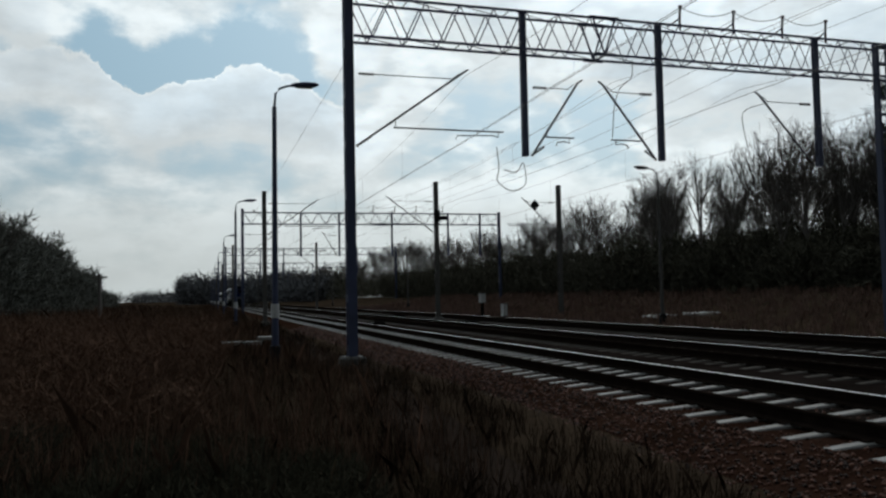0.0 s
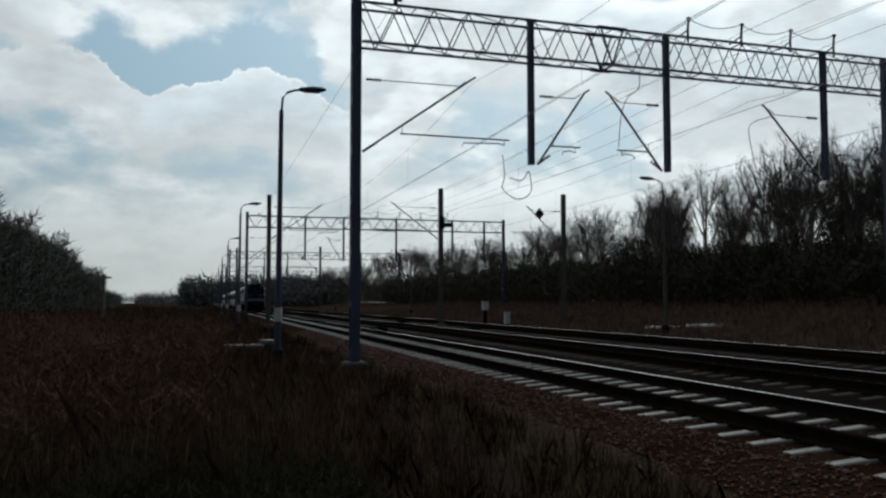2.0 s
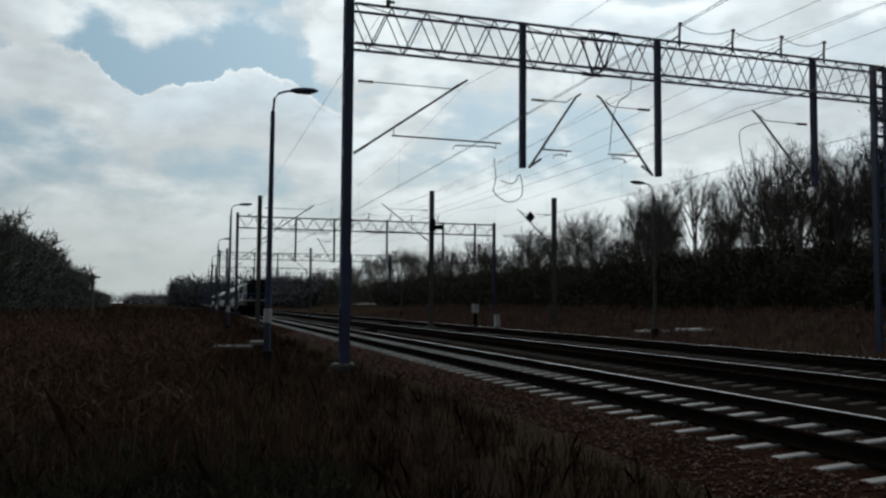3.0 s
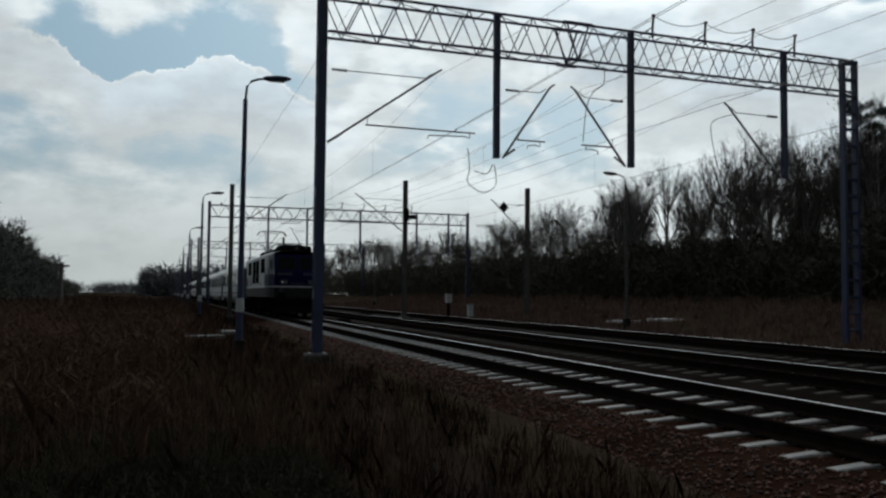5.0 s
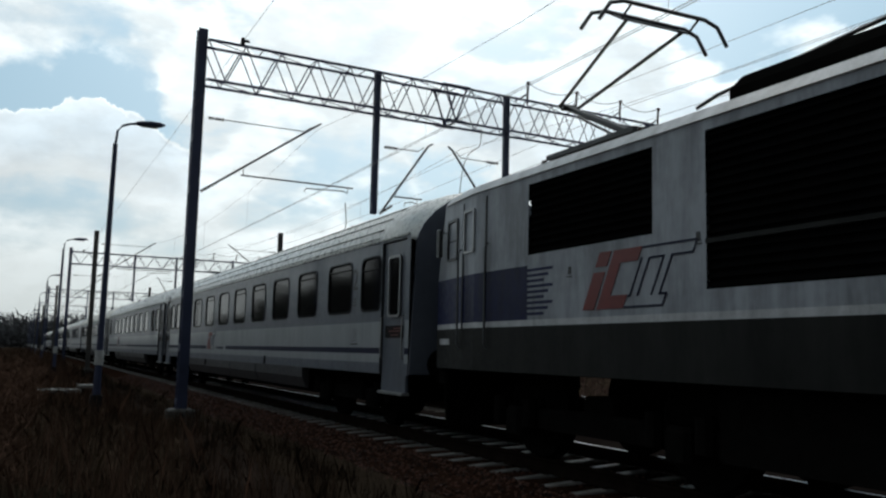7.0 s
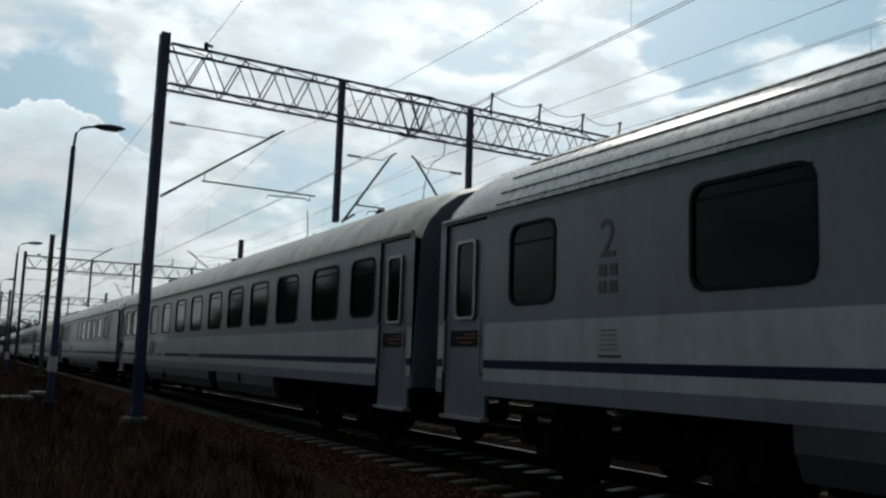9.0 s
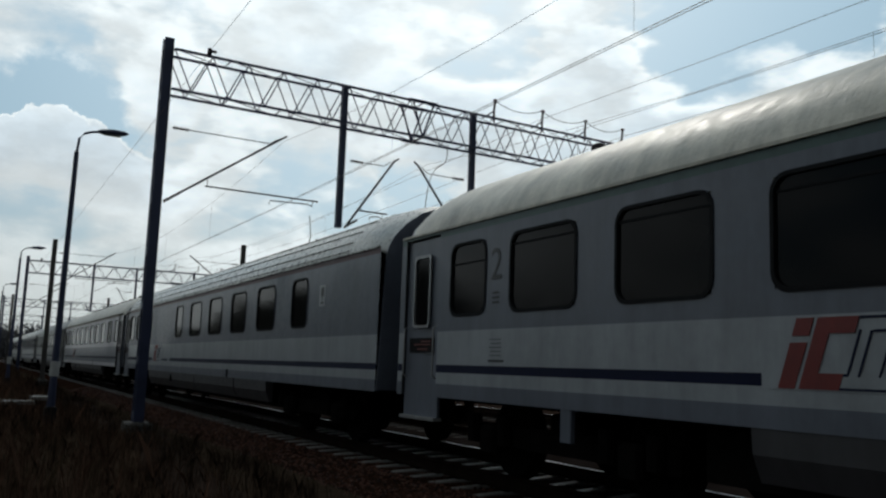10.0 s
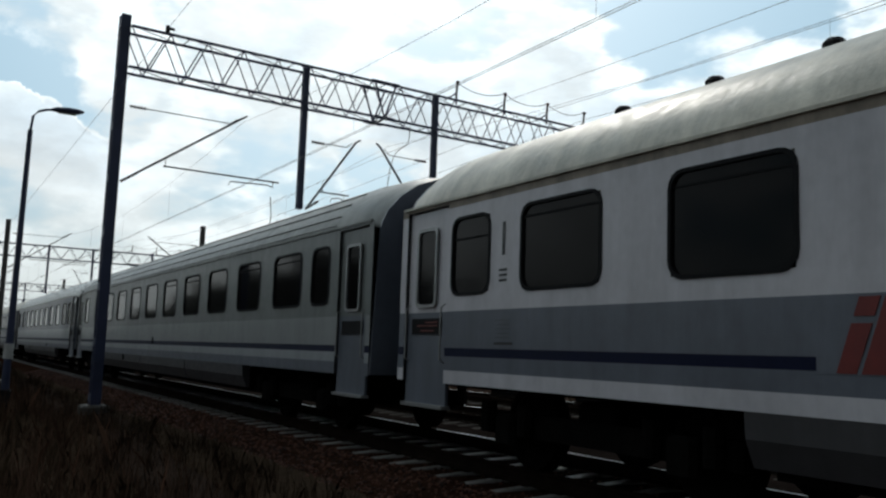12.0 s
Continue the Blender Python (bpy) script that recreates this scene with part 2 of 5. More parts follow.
M = {}
for name, *args, kw in [
        ("ground", (0.036, 0.025, 0.017), 0.95, dict(scale=0.35, fine=7.0, dark=0.35, bump=0.05, spec=0.0)),
        ("ballast", (0.025, 0.0125, 0.0085), 0.95, dict(scale=0.8, fine=22.0, dark=0.4, bump=0.05, spec=0.0)),
        ("stone", (0.062, 0.027, 0.018), 0.6, dict(scale=3.0, fine=40.0, dark=0.3, vary=1.6, spec=0.1)),
        ("sleeper", (0.175, 0.165, 0.155), 0.55, dict(scale=3.0, fine=45.0, dark=0.6, bump=0.004, vary=0.35)),
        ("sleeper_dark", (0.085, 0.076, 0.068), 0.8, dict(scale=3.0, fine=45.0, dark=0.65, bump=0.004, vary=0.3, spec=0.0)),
        ("rail_side", (0.014, 0.010, 0.008), 0.9, dict(dark=0.6, spec=0.0)),
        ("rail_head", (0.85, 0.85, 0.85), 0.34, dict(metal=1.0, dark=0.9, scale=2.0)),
        ("mast_paint", (0.029, 0.038, 0.084), 0.5, dict(dark=0.6, scale=2.0)),
        ("steel_grey", (0.09, 0.095, 0.10), 0.5, dict(metal=0.3, dark=0.7)),
        ("concrete", (0.24, 0.235, 0.225), 0.85, dict(dark=0.65, bump=0.004)),
        ("concrete_dark", (0.075, 0.07, 0.065), 0.85, dict(dark=0.65, bump=0.004)),
        ("wire", (0.10, 0.10, 0.105), 0.5, dict(metal=0.5)),
        ("insulator", (0.06, 0.035, 0.025), 0.25, dict()),
        ("white_paint", (0.45, 0.45, 0.44), 0.6, dict(dark=0.75)),
        ("lamp_glass", (0.14, 0.145, 0.15), 0.25, dict()),
        ("bark", (0.15, 0.135, 0.125), 0.95, dict(dark=0.6, scale=2.0, fine=20.0, spec=0.0)),
        ("twig", (0.095, 0.085, 0.078), 0.95, dict(dark=0.6, spec=0.0)),
        ("scrub", (0.070, 0.066, 0.050), 1.0, dict(dark=0.5, vary=0.5, scale=0.4, spec=0.0)),
        # paler copy of the scrub colour, with the field's haze painted in
        ("scrub_pale", (0.10, 0.10, 0.088), 1.0, dict(dark=0.5, vary=0.5, scale=0.4, spec=0.0)),
        ("verge", (0.125, 0.080, 0.064), 1.0, dict(dark=0.4, vary=0.6, scale=0.3, fine=3.0, spec=0.0)),
        ("path", (0.028, 0.020, 0.016), 1.0, dict(dark=0.6, scale=0.9, fine=14.0, bump=0.02, spec=0.0)),
        # darker copy of the ballast, with the shade among the rails in its colour
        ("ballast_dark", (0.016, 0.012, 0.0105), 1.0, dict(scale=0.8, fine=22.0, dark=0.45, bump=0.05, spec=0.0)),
        ("loco_panel", (0.042, 0.046, 0.06), 0.5, dict(dark=0.8, spec=0.2)),
        ("needles", (0.042, 0.055, 0.045), 0.9, dict(dark=0.6, vary=0.4, spec=0.0)),
        ("dry_grass", (0.045, 0.029, 0.020), 0.95, dict(dark=0.25, scale=0.45, fine=3.0, vary=0.7, spec=0.0)),
        ("straw", (0.085, 0.064, 0.04), 0.95, dict(dark=0.5, scale=0.6, fine=3.0, vary=0.6, spec=0.0)),
        ("red_stem", (0.074, 0.043, 0.030), 0.95, dict(dark=0.35, scale=0.3, fine=3.0, vary=0.7, spec=0.0)),
        ("bramble", (0.028, 0.026, 0.018), 0.95, dict(dark=0.4, scale=0.8, fine=5.0, vary=0.6, spec=0.0)),
        # distant twigs paled: aerial haze is put into this base colour
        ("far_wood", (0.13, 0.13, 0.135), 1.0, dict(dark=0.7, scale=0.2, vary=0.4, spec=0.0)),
        ("coach_grey", (0.113, 0.126, 0.156), 0.38, dict(streak=0.8, dark=0.82, scale=0.9, fine=9.0, coat=0.15)),
        ("coach_pale", (0.24, 0.25, 0.25), 0.4, dict(streak=0.7, dark=0.84, scale=0.9, fine=9.0, coat=0.1)),
        ("coach_dull", (0.145, 0.158, 0.152), 0.42, dict(streak=0.8, dark=0.78, scale=0.9, fine=9.0, coat=0.1)),
        ("roof_dull", (0.17, 0.175, 0.165), 0.4, dict(streak=0.6, dark=0.65, scale=1.6, fine=8.0, metal=0.2)),
        ("slab", (0.7, 0.69, 0.66), 0.6, dict(dark=0.75)),
        ("coach_white", (0.58, 0.56, 0.59), 0.38, dict(streak=0.7, dark=0.86, scale=0.9, fine=9.0, coat=0.15)),
        ("coach_light", (0.30, 0.318, 0.335), 0.38, dict(streak=0.8, dark=0.82, scale=0.9, fine=9.0, coat=0.15)),
        ("coach_rusty", (0.24, 0.195, 0.15), 0.6, dict(dark=0.6, scale=2.0, fine=14.0, streak=0.8)),
        ("coach_skirt", (0.05, 0.048, 0.052), 0.5, dict(streak=0.7, dark=0.75, scale=1.2, fine=12.0)),
        ("coach_blue", (0.008, 0.011, 0.035), 0.5, dict(dark=0.8, spec=0.1)),
        ("coach_green", (0.06, 0.11, 0.10), 0.45, dict(dark=0.8)),
        ("coach_red", (0.08, 0.016, 0.016), 0.45, dict(dark=0.8)),
        ("roof_smooth", (0.47, 0.44, 0.37), 0.42, dict(streak=0.5, dark=0.6, scale=1.8, fine=7.0, metal=0.12, bump=0.03)),
        ("roof_ribbed", (0.40, 0.395, 0.37), 0.30, dict(streak=0.5, dark=0.72, scale=1.6, fine=8.0, metal=0.25)),
        ("rubber", (0.012, 0.012, 0.013), 0.7, dict(dark=0.7, spec=0.1)),
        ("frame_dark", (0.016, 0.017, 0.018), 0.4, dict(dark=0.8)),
        ("frame_light", (0.32, 0.32, 0.32), 0.35, dict(metal=0.5, dark=0.85)),
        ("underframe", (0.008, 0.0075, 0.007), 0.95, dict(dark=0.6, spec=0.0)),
        ("loco_grey", (0.27, 0.285, 0.315), 0.42, dict(streak=1.3, dark=0.66, scale=0.8, fine=8.0)),
        ("loco_blue", (0.009, 0.013, 0.056), 0.45, dict(streak=0.9, dark=0.6, scale=1.0, fine=10.0, spec=0.15)),
        ("loco_front", (0.004, 0.006, 0.040), 0.5, dict(dark=0.75, scale=1.0, fine=10.0, spec=0.03)),
        ("loco_skirt", (0.017, 0.017, 0.016), 0.6, dict(streak=0.8, dark=0.6, scale=1.4, fine=12.0, spec=0.12)),
        ("loco_belt", (0.47, 0.47, 0.48), 0.45, dict(streak=0.9, dark=0.75)),
        ("grille", (0.005, 0.005, 0.005), 0.8, dict(dark=0.7, spec=0.0)),
        ("logo_red", (0.17, 0.015, 0.012), 0.45, dict(dark=0.8, streak=0.6)),
        ("sign_red", (0.06, 0.006, 0.005), 0.4, dict(emit=((1.0, 0.12, 0.05), 0.012))),
        ("headlight", (0.8, 0.8, 0.75), 0.2, dict(emit=((1.0, 0.97, 0.9), 0.35))),
]:
    rough = args[1]
    M[name] = material(name, args[0], rough, **kw)


def glass_material(name, shine):
    """Dark tinted glazing: shiny outside, little light through it."""
    m = bpy.data.materials.new(name)
    m.use_nodes = True
    k = Nodes(m.node_tree)
    where = k.add("ShaderNodeTexCoord").outputs["Object"]
    n = k.noise(where, 0.7, 2.0)
    p = k.add("ShaderNodeBsdfPrincipled", Roughness=0.06)
    k.put(p.inputs["Base Color"], k.ramp(n, [(0.3, (0.004, 0.004, 0.0045)), (0.7, (0.009, 0.009, 0.010))]))
    k.put(p.inputs["Transmission Weight"], 0.06)
    k.put(p.inputs["Specular IOR Level"], shine)
    out = k.add("ShaderNodeOutputMaterial")
    m.node_tree.links.new(p.outputs[0], out.inputs[0])
    return m


M["glass"] = glass_material("tinted_glass", 0.085)
M["cab_glass"] = glass_material("cab_glass", 0.02)


# ---- mesh building ----
class Shape:
    """Vertices and faces of one mesh, gathered piece by piece; each face names its material."""

    def __init__(self):
        self.v, self.f, self.m = [], [], []

    def face(self, pts, mat):
        i = len(self.v)
        self.v += [tuple(p) for p in pts]
        self.f.append(tuple(range(i, i + len(pts))))
        self.m.append(mat)
        return self

    def box(self, lo, hi, mat, cut=0.0):
        """A block; cut: the width of its chamfered upright and top edges."""
        (x0, y0, z0), (x1, y1, z1) = lo, hi
        c = min(cut, (x1 - x0) / 3, (y1 - y0) / 3, (z1 - z0) / 2)
        if c <= 0:
            rings = [[(x0, y0, z), (x1, y0, z), (x1, y1, z), (x0, y1, z)] for z in (z0, z1)]
        else:
            def ring(d, z):
                e = c + d
                return [(x0 + e, y0 + d, z), (x1 - e, y0 + d, z), (x1 - d, y0 + e, z), (x1 - d, y1 - e, z),
                        (x1 - e, y1 - d, z), (x0 + e, y1 - d, z), (x0 + d, y1 - e, z), (x0 + d, y0 + e, z)]
            rings = [ring(0, z0), ring(0, z1 - c), ring(c * 0.7, z1)]
        return self.loft(rings, mat)

    def loft(self, rings, mat, caps=True, closed=True):
        i, n = len(self.v), len(rings[0])
        for r in rings:
            self.v += [tuple(p) for p in r]
        for a in range(len(rings) - 1):
            for b in range(n if closed else n - 1):
                c = (b + 1) % n
                self.f.append((i + a * n + b, i + a * n + c, i + (a + 1) * n + c, i + (a + 1) * n + b))
                self.m.append(mat)
        if caps and closed:
            self.f.append(tuple(i + n - 1 - b for b in range(n)))
            self.f.append(tuple(i + (len(rings) - 1) * n + b for b in range(n)))
            self.m += [mat, mat]
        return self

    def tube(self, pts, r, mat, sides=6, r1=None):
        """A round bar along a line of points, from radius r to r1."""
        pts = [Vector(p) for p in pts]
        r1 = r if r1 is None else r1
        rings = []
        for i, p in enumerate(pts):
            d = (pts[min(i + 1, len(pts) - 1)] - pts[max(i - 1, 0)]).normalized()
            u = d.cross(Vector((0, 0, 1)) if abs(d.z) < 0.9 else Vector((1, 0, 0))).normalized()
            w = d.cross(u)
            q = r + (r1 - r) * i / max(1, len(pts) - 1)
            rings.append([p + (u * math.cos(2 * math.pi * j / sides) + w * math.sin(2 * math.pi * j / sides)) * q for j in range(sides)])
        return self.loft(rings, mat)

    def disc(self, c, axis, r, thick, mat, sides=20):
        a = Vector(axis).normalized() * thick / 2
        return self.tube([Vector(c) - a, Vector(c) + a], r, mat, sides)

    def mesh(self, name, smooth=False, weld=False):
        me = bpy.data.meshes.new(name)
        me.from_pydata(self.v, [], self.f)
        names = list(dict.fromkeys(self.m))
        for n in names:
            me.materials.append(M[n])
        me.polygons.foreach_set("material_index", [names.index(n) for n in self.m])
        if smooth:
            me.polygons.foreach_set("use_smooth", [True] * len(me.polygons))
        bm = bmesh.new()
        bm.from_mesh(me)
        if weld:
            bmesh.ops.remove_doubles(bm, verts=bm.verts, dist=0.0005)
        bmesh.ops.recalc_face_normals(bm, faces=bm.faces)
        bm.to_mesh(me)
        bm.free()
        me.update()
        return me


def part(name, shape, parent=None, label="", smooth=False, at=None, weld=False):
    ob = new(name, shape.mesh(name, smooth, weld) if isinstance(shape, Shape) else shape)
    if parent is not None:
        ob.parent = parent
    if at is not None:
        ob.matrix_basis = at
    return tagged(ob, label)


def thing(name, label, category, at=None, group="", kind=""):
    ob = new(name)
    ob.matrix_basis = at or Matrix()
    return tagged(ob, label, category, group, kind)


def bulk(name, verts, faces, mat, smooth=False):
    """A mesh from numpy arrays: many alike small pieces."""
    me = bpy.data.meshes.new(name)
    n, k = faces.shape
    me.vertices.add(len(verts))
    me.vertices.foreach_set("co", np.asarray(verts, np.float32).ravel())
    me.loops.add(n * k)
    me.loops.foreach_set("vertex_index", faces.ravel().astype(np.int32))
    me.polygons.add(n)
    me.polygons.foreach_set("loop_start", np.arange(0, n * k, k, dtype=np.int32))
    me.materials.append(M[mat])
    me.update(calc_edges=True)
    if smooth:
        me.polygons.foreach_set("use_smooth", [True] * n)
    return me

# ---- ground ----
AXES = (6.60, 10.60, 15.10)   # the three tracks
FIRST, PITCH = 6.632, 0.581   # the sleepers' step along the near track


def rise(x, y):
    """Height of the ground over the plan; the rails' tops are at 0."""
    bed = -0.33
    left = -0.42 + 0.06 * math.sin(x * 0.9 + 1.3) * math.sin(y * 0.35)
    if x < 4.7:
        f = min(1.0, max(0.0, (4.7 - x) / 1.6))
        f = f * f * (3 - 2 * f)
        z = bed + (left - bed) * f
        z += 0.25 * min(1.0, max(0.0, (-2.0 - x) / 8.0))
        return z
    if x < 17.2:
        return bed
    f = min(1.0, (x - 17.2) / 15.0)
    return bed + 1.5 * f * f * (3 - 2 * f) + 0.05 * math.sin(x * 0.8) * math.sin(y * 0.3)


def make_ground():
    xs = [-2500, -1200, -500, -250, -120, -70, -45] + [-30 + 1.5 * i for i in range(15)] + [-8 + 0.5 * i for i in range(80)] \
        + [33 + 3 * i for i in range(8)] + [70, 120, 250, 500, 1200, 2500]
    ys = [-400, -150, -70, -40] + [-25 + 1.0 * i for i in range(90)] + [66 + 4 * i for i in range(30)] + [200, 260, 350, 500, 800, 1300, 2200, 3600]
    xs, ys = sorted(set(xs)), sorted(set(ys))
    v = np.array([(x, y, rise(x, y)) for y in ys for x in xs])
    n = len(xs)
    f = np.array([(j * n + i, j * n + i + 1, (j + 1) * n + i + 1, (j + 1) * n + i) for j in range(len(ys) - 1) for i in range(n - 1)])
    ob = new("ground", bulk("ground", v, f, "ground", True))
    tagged(ob, "dark brown winter soil and dead grass beside the railway", "ground", kind="structure")


make_ground()


def make_ballast():
    s = Shape()
    prof = [(3.7, -0.47), (4.9, -0.235), (5.2, -0.204), (5.84, -0.201), (5.9, -0.201), (8.2, -0.201), (8.6, -0.28), (9.1, -0.201), (12.1, -0.201), (12.6, -0.30),
            (13.5, -0.201), (16.7, -0.201), (18.4, -0.45)]
    ring = [[(x, y, z) for x, z in prof] for y in [-60 + 4 * i for i in range(116)]]
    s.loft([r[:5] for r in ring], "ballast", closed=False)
    # from the near rail on, shade is painted as a darker bed
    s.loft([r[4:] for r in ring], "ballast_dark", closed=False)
    ob = part("ballast_bed", s, weld=True)
    tagged(ob, "reddish-brown crushed stone ballast bed under the tracks", "ballast", kind="structure")
    # loose stones, thickest near the standpoint
    rng = np.random.default_rng(3)
    n = 58000
    y = np.where(np.arange(n) < 52000, 0.5 + 45 * rng.random(n) ** 1.7, -12 + 12.5 * rng.random(n))
    x = 3.3 + rng.random(n) * 5.4
    keep = (x < 5.3) | (rng.random(n) < 0.12)
    x, y = x[keep], y[keep]
    n = len(x)
    z = np.interp(x, [p[0] for p in prof], [p[1] for p in prof])
    base = np.array([(1, 0, 0), (-1, 0, 0), (0, 1, 0), (0, -1, 0), (0, 0, 0.8), (0, 0, -0.8)], float)
    tri = np.array([(0, 2, 4), (2, 1, 4), (1, 3, 4), (3, 0, 4), (2, 0, 5), (1, 2, 5), (3, 1, 5), (0, 3, 5)])
    size = 0.010 + 0.020 * rng.random((n, 1, 1))
    turn = rng.random(n) * 6.28
    c, sn = np.cos(turn), np.sin(turn)
    q = base[None] * (0.7 + 0.6 * rng.random((n, 6, 1))) + 0.25 * (rng.random((n, 6, 3)) - 0.5)
    q = q * size
    w = np.stack([q[..., 0] * c[:, None] - q[..., 1] * sn[:, None], q[..., 0] * sn[:, None] + q[..., 1] * c[:, None], q[..., 2]], -1)
    w += np.stack([x, y, z + 0.008], -1)[:, None, :]
    f = (tri[None] + 6 * np.arange(n)[:, None, None]).reshape(-1, 3)
    ob = new("ballast_stones", bulk("ballast_stones", w.reshape(-1, 3), f, "stone"))
    tagged(ob, "loose angular brown ballast stones beside the rails", "stones", kind="stuff")


make_ballast()


def make_path():
    """The trodden strip between the grass and the ballast's foot."""
    v, f = [], []
    ys = [-12 + 0.5 * i for i in range(148)]
    for y in ys:
        c = min(3.35, 2.05 + 0.068 * y) + 0.12 * math.sin(y * 0.4) + 0.05 * math.sin(y * 1.3)
        for u in (-0.45, -0.2, 0.1, 0.4):
            v.append((c + u, y, rise(c + u, y) + 0.025 - 0.02 * abs(u)))
    for j in range(len(ys) - 1):
        for i in range(3):
            f.append((j * 4 + i, j * 4 + i + 1, j * 4 + 5 + i, j * 4 + 4 + i))
    tagged(new("path", bulk("path", np.array(v), np.array(f), "path", True)), "pale trodden earth path at the foot of the ballast", "path", kind="structure")


make_path()

# ---- tracks ----


def rail_shape(x, y0, y1, worn):
    s = Shape()
    side = [(-0.07, -0.17), (-0.07, -0.155), (-0.012, -0.13), (-0.012, -0.045), (-0.034, -0.035), (-0.034, -0.008)]
    side = side + [(-a, b) for a, b in reversed(side)]
    cuts = [y0, y1]
    s.loft([[(x + a, y, b) for a, b in side] for y in cuts], "rail_side")
    s.loft([[(x + a, y, b) for a, b in [(-0.034, -0.0078), (-0.022, -0.001), (0.022, -0.001), (0.034, -0.0078)]] for y in cuts], "rail_side")
    # this bright strip paints in the sky's gleam; heads without it stay dark
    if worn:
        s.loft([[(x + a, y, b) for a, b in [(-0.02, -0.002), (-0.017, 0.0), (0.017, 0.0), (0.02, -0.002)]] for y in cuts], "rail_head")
    return s


def sleeper_shape(mat):
    """A concrete sleeper: its top falls from the rail seats to the ends and to the middle."""
    s = Shape()
    rings = []
    for x, top, w in ((-1.28, -0.196, 0.072), (-0.86, -0.164, 0.075), (-0.62, -0.162, 0.075), (-0.25, -0.192, 0.08), (0.25, -0.192, 0.08), (0.62, -0.162, 0.075), (0.86, -0.164, 0.075), (1.28, -0.196, 0.072)):
        rings.append([(x, -w - 0.02, -0.38), (x, -w, top - 0.014), (x, -w + 0.014, top), (x, w - 0.014, top), (x, w, top - 0.014), (x, w + 0.02, -0.38)])
    s.loft(rings, mat)
    for r in (-0.75, 0.75):
        for d in (-0.11, 0.11):
            s.box((r + d - 0.04, -0.05, -0.18), (r + d + 0.04, 0.05, -0.145), "rail_side", 0.01)
    return s


def make_tracks():
    for i, ax in enumerate(AXES):
        t = thing("track", "railway track of worn steel rails on concrete sleepers", "railway track", pose(ax, 0, 0), "tracks", "structure")
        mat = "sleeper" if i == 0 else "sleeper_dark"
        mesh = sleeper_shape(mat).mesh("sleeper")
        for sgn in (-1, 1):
            # only the far rail gets the strip, since only it would gleam
            part("rail", rail_shape(sgn * 0.753, -45, 400, sgn > 0), t, "rusty-sided steel rail, bright head strip painted on far rails only")
        near = (200, 120, 90)[i]
        for k in range(-16, near):
            part("sleeper", mesh, t, at=pose(random.uniform(-0.012, 0.012), FIRST + 0.2 * i + PITCH * k, 0, 0, 0, random.uniform(-0.4, 0.4)))
        s = Shape()
        for k in range(near, 560):
            y = FIRST + 0.2 * i + PITCH * k
            s.box((-1.28, y - 0.125, -0.3), (1.28, y + 0.125, -0.18), mat)
        tagged(part("distant_sleepers", s, t), kind="stuff")


# ---- overhead line ----


def cantilever(parent, x, z, reach, name="cantilever", steady=True, slide=0.0, over=1.1):
    """A hinged bracket from a post at x to the wire at x + reach: strut, tie, registration arm, insulators."""
    g = 1 if reach > 0 else -1
    s = Shape()
    tip = (x + reach, 0, z + 2.02)
    s.tube([(x + 0.12 * g, 0, z + 0.02), tip], 0.032, "steel_grey", 6)
    s.tube([tip, (tip[0] + 0.14 * g, 0, tip[2] + 0.09)], 0.028, "steel_grey", 6)
    s.tube([(x + 0.15 * g, 0, z + 1.83), (tip[0] - 0.3 * g, 0, z + 1.84), (tip[0] - 0.12 * g, 0, tip[2] - 0.04)], 0.014, "steel_grey", 5)
    arm = part(name, s, parent, "thin grey steel bracket arm")
    for a, b in (((x + 0.1 * g, 0, z), (x + 0.42 * g, 0, z + 0.22)), ((x + 0.2 * g, 0, z + 1.83), (x + 0.52 * g, 0, z + 1.83))):
        p = Shape()
        a, b = Vector(a), Vector(b)
        for i in range(5):
            c = a.lerp(b, i / 4)
            p.disc(c, b - a, 0.04, 0.03, "insulator", 10)
        p.tube([a, b], 0.02, "insulator", 6)
        part("insulator", p, arm, "ribbed brown insulator")
    if not steady:
        return
    r = Shape()
    x, tip = x + slide, (tip[0] + slide, 0, tip[2])
    r.tube([(x + 1.05 * g, 0, z + 0.5), (tip[0] + over * g, 0, z + 0.5)], 0.022, "steel_grey", 6)
    r.tube([(x + 1.1 * g, 0, z + 0.5), (x + 1.1 * g, 0, z + 0.75)], 0.01, "steel_grey", 4)
    e = tip[0] + over * g
    r.tube([(e - 0.15 * g, 0, z + 0.5), (e - 0.15 * g, 0, z + 0.36), (e - 0.3 * g, 0, z + 0.4), (e - 1.3 * min(1.0, over) * g, 0, z + 0.36), (e - 1.34 * min(1.0, over) * g, 0, z + 0.27)],
           0.017, "steel_grey", 5)
    part("registration_arm", r, arm)


def girder(s, x0, x1, z0, z1, depth, step):
    """A box truss along x."""
    for y in (-depth / 2, depth / 2):
        for z in (z0, z1):
            s.box((x0, y - 0.028, z - 0.028), (x1, y + 0.028, z + 0.028), "mast_paint")
        n = round((x1 - x0) / step)
        w = (x1 - x0) / n
        for i in range(n):
            a, b, c = x0 + i * w, x0 + (i + 0.5) * w, x0 + (i + 1) * w
            s.tube([(a, y, z1), (b, y, z0)], 0.017, "mast_paint", 4)
            s.tube([(b, y, z0), (c, y, z1)], 0.017, "mast_paint", 4)
    n = round((x1 - x0) / (step * 1.5))
    for i in range(n + 1):
        x = x0 + (x1 - x0) * i / n
        for z in (z0, z1):
            s.tube([(x, -depth / 2, z), (x, depth / 2, z)], 0.017, "mast_paint", 4)
            if i < n:
                s.tube([(x, -depth / 2, z), (x + (x1 - x0) / n, depth / 2, z)], 0.013, "mast_paint", 4)


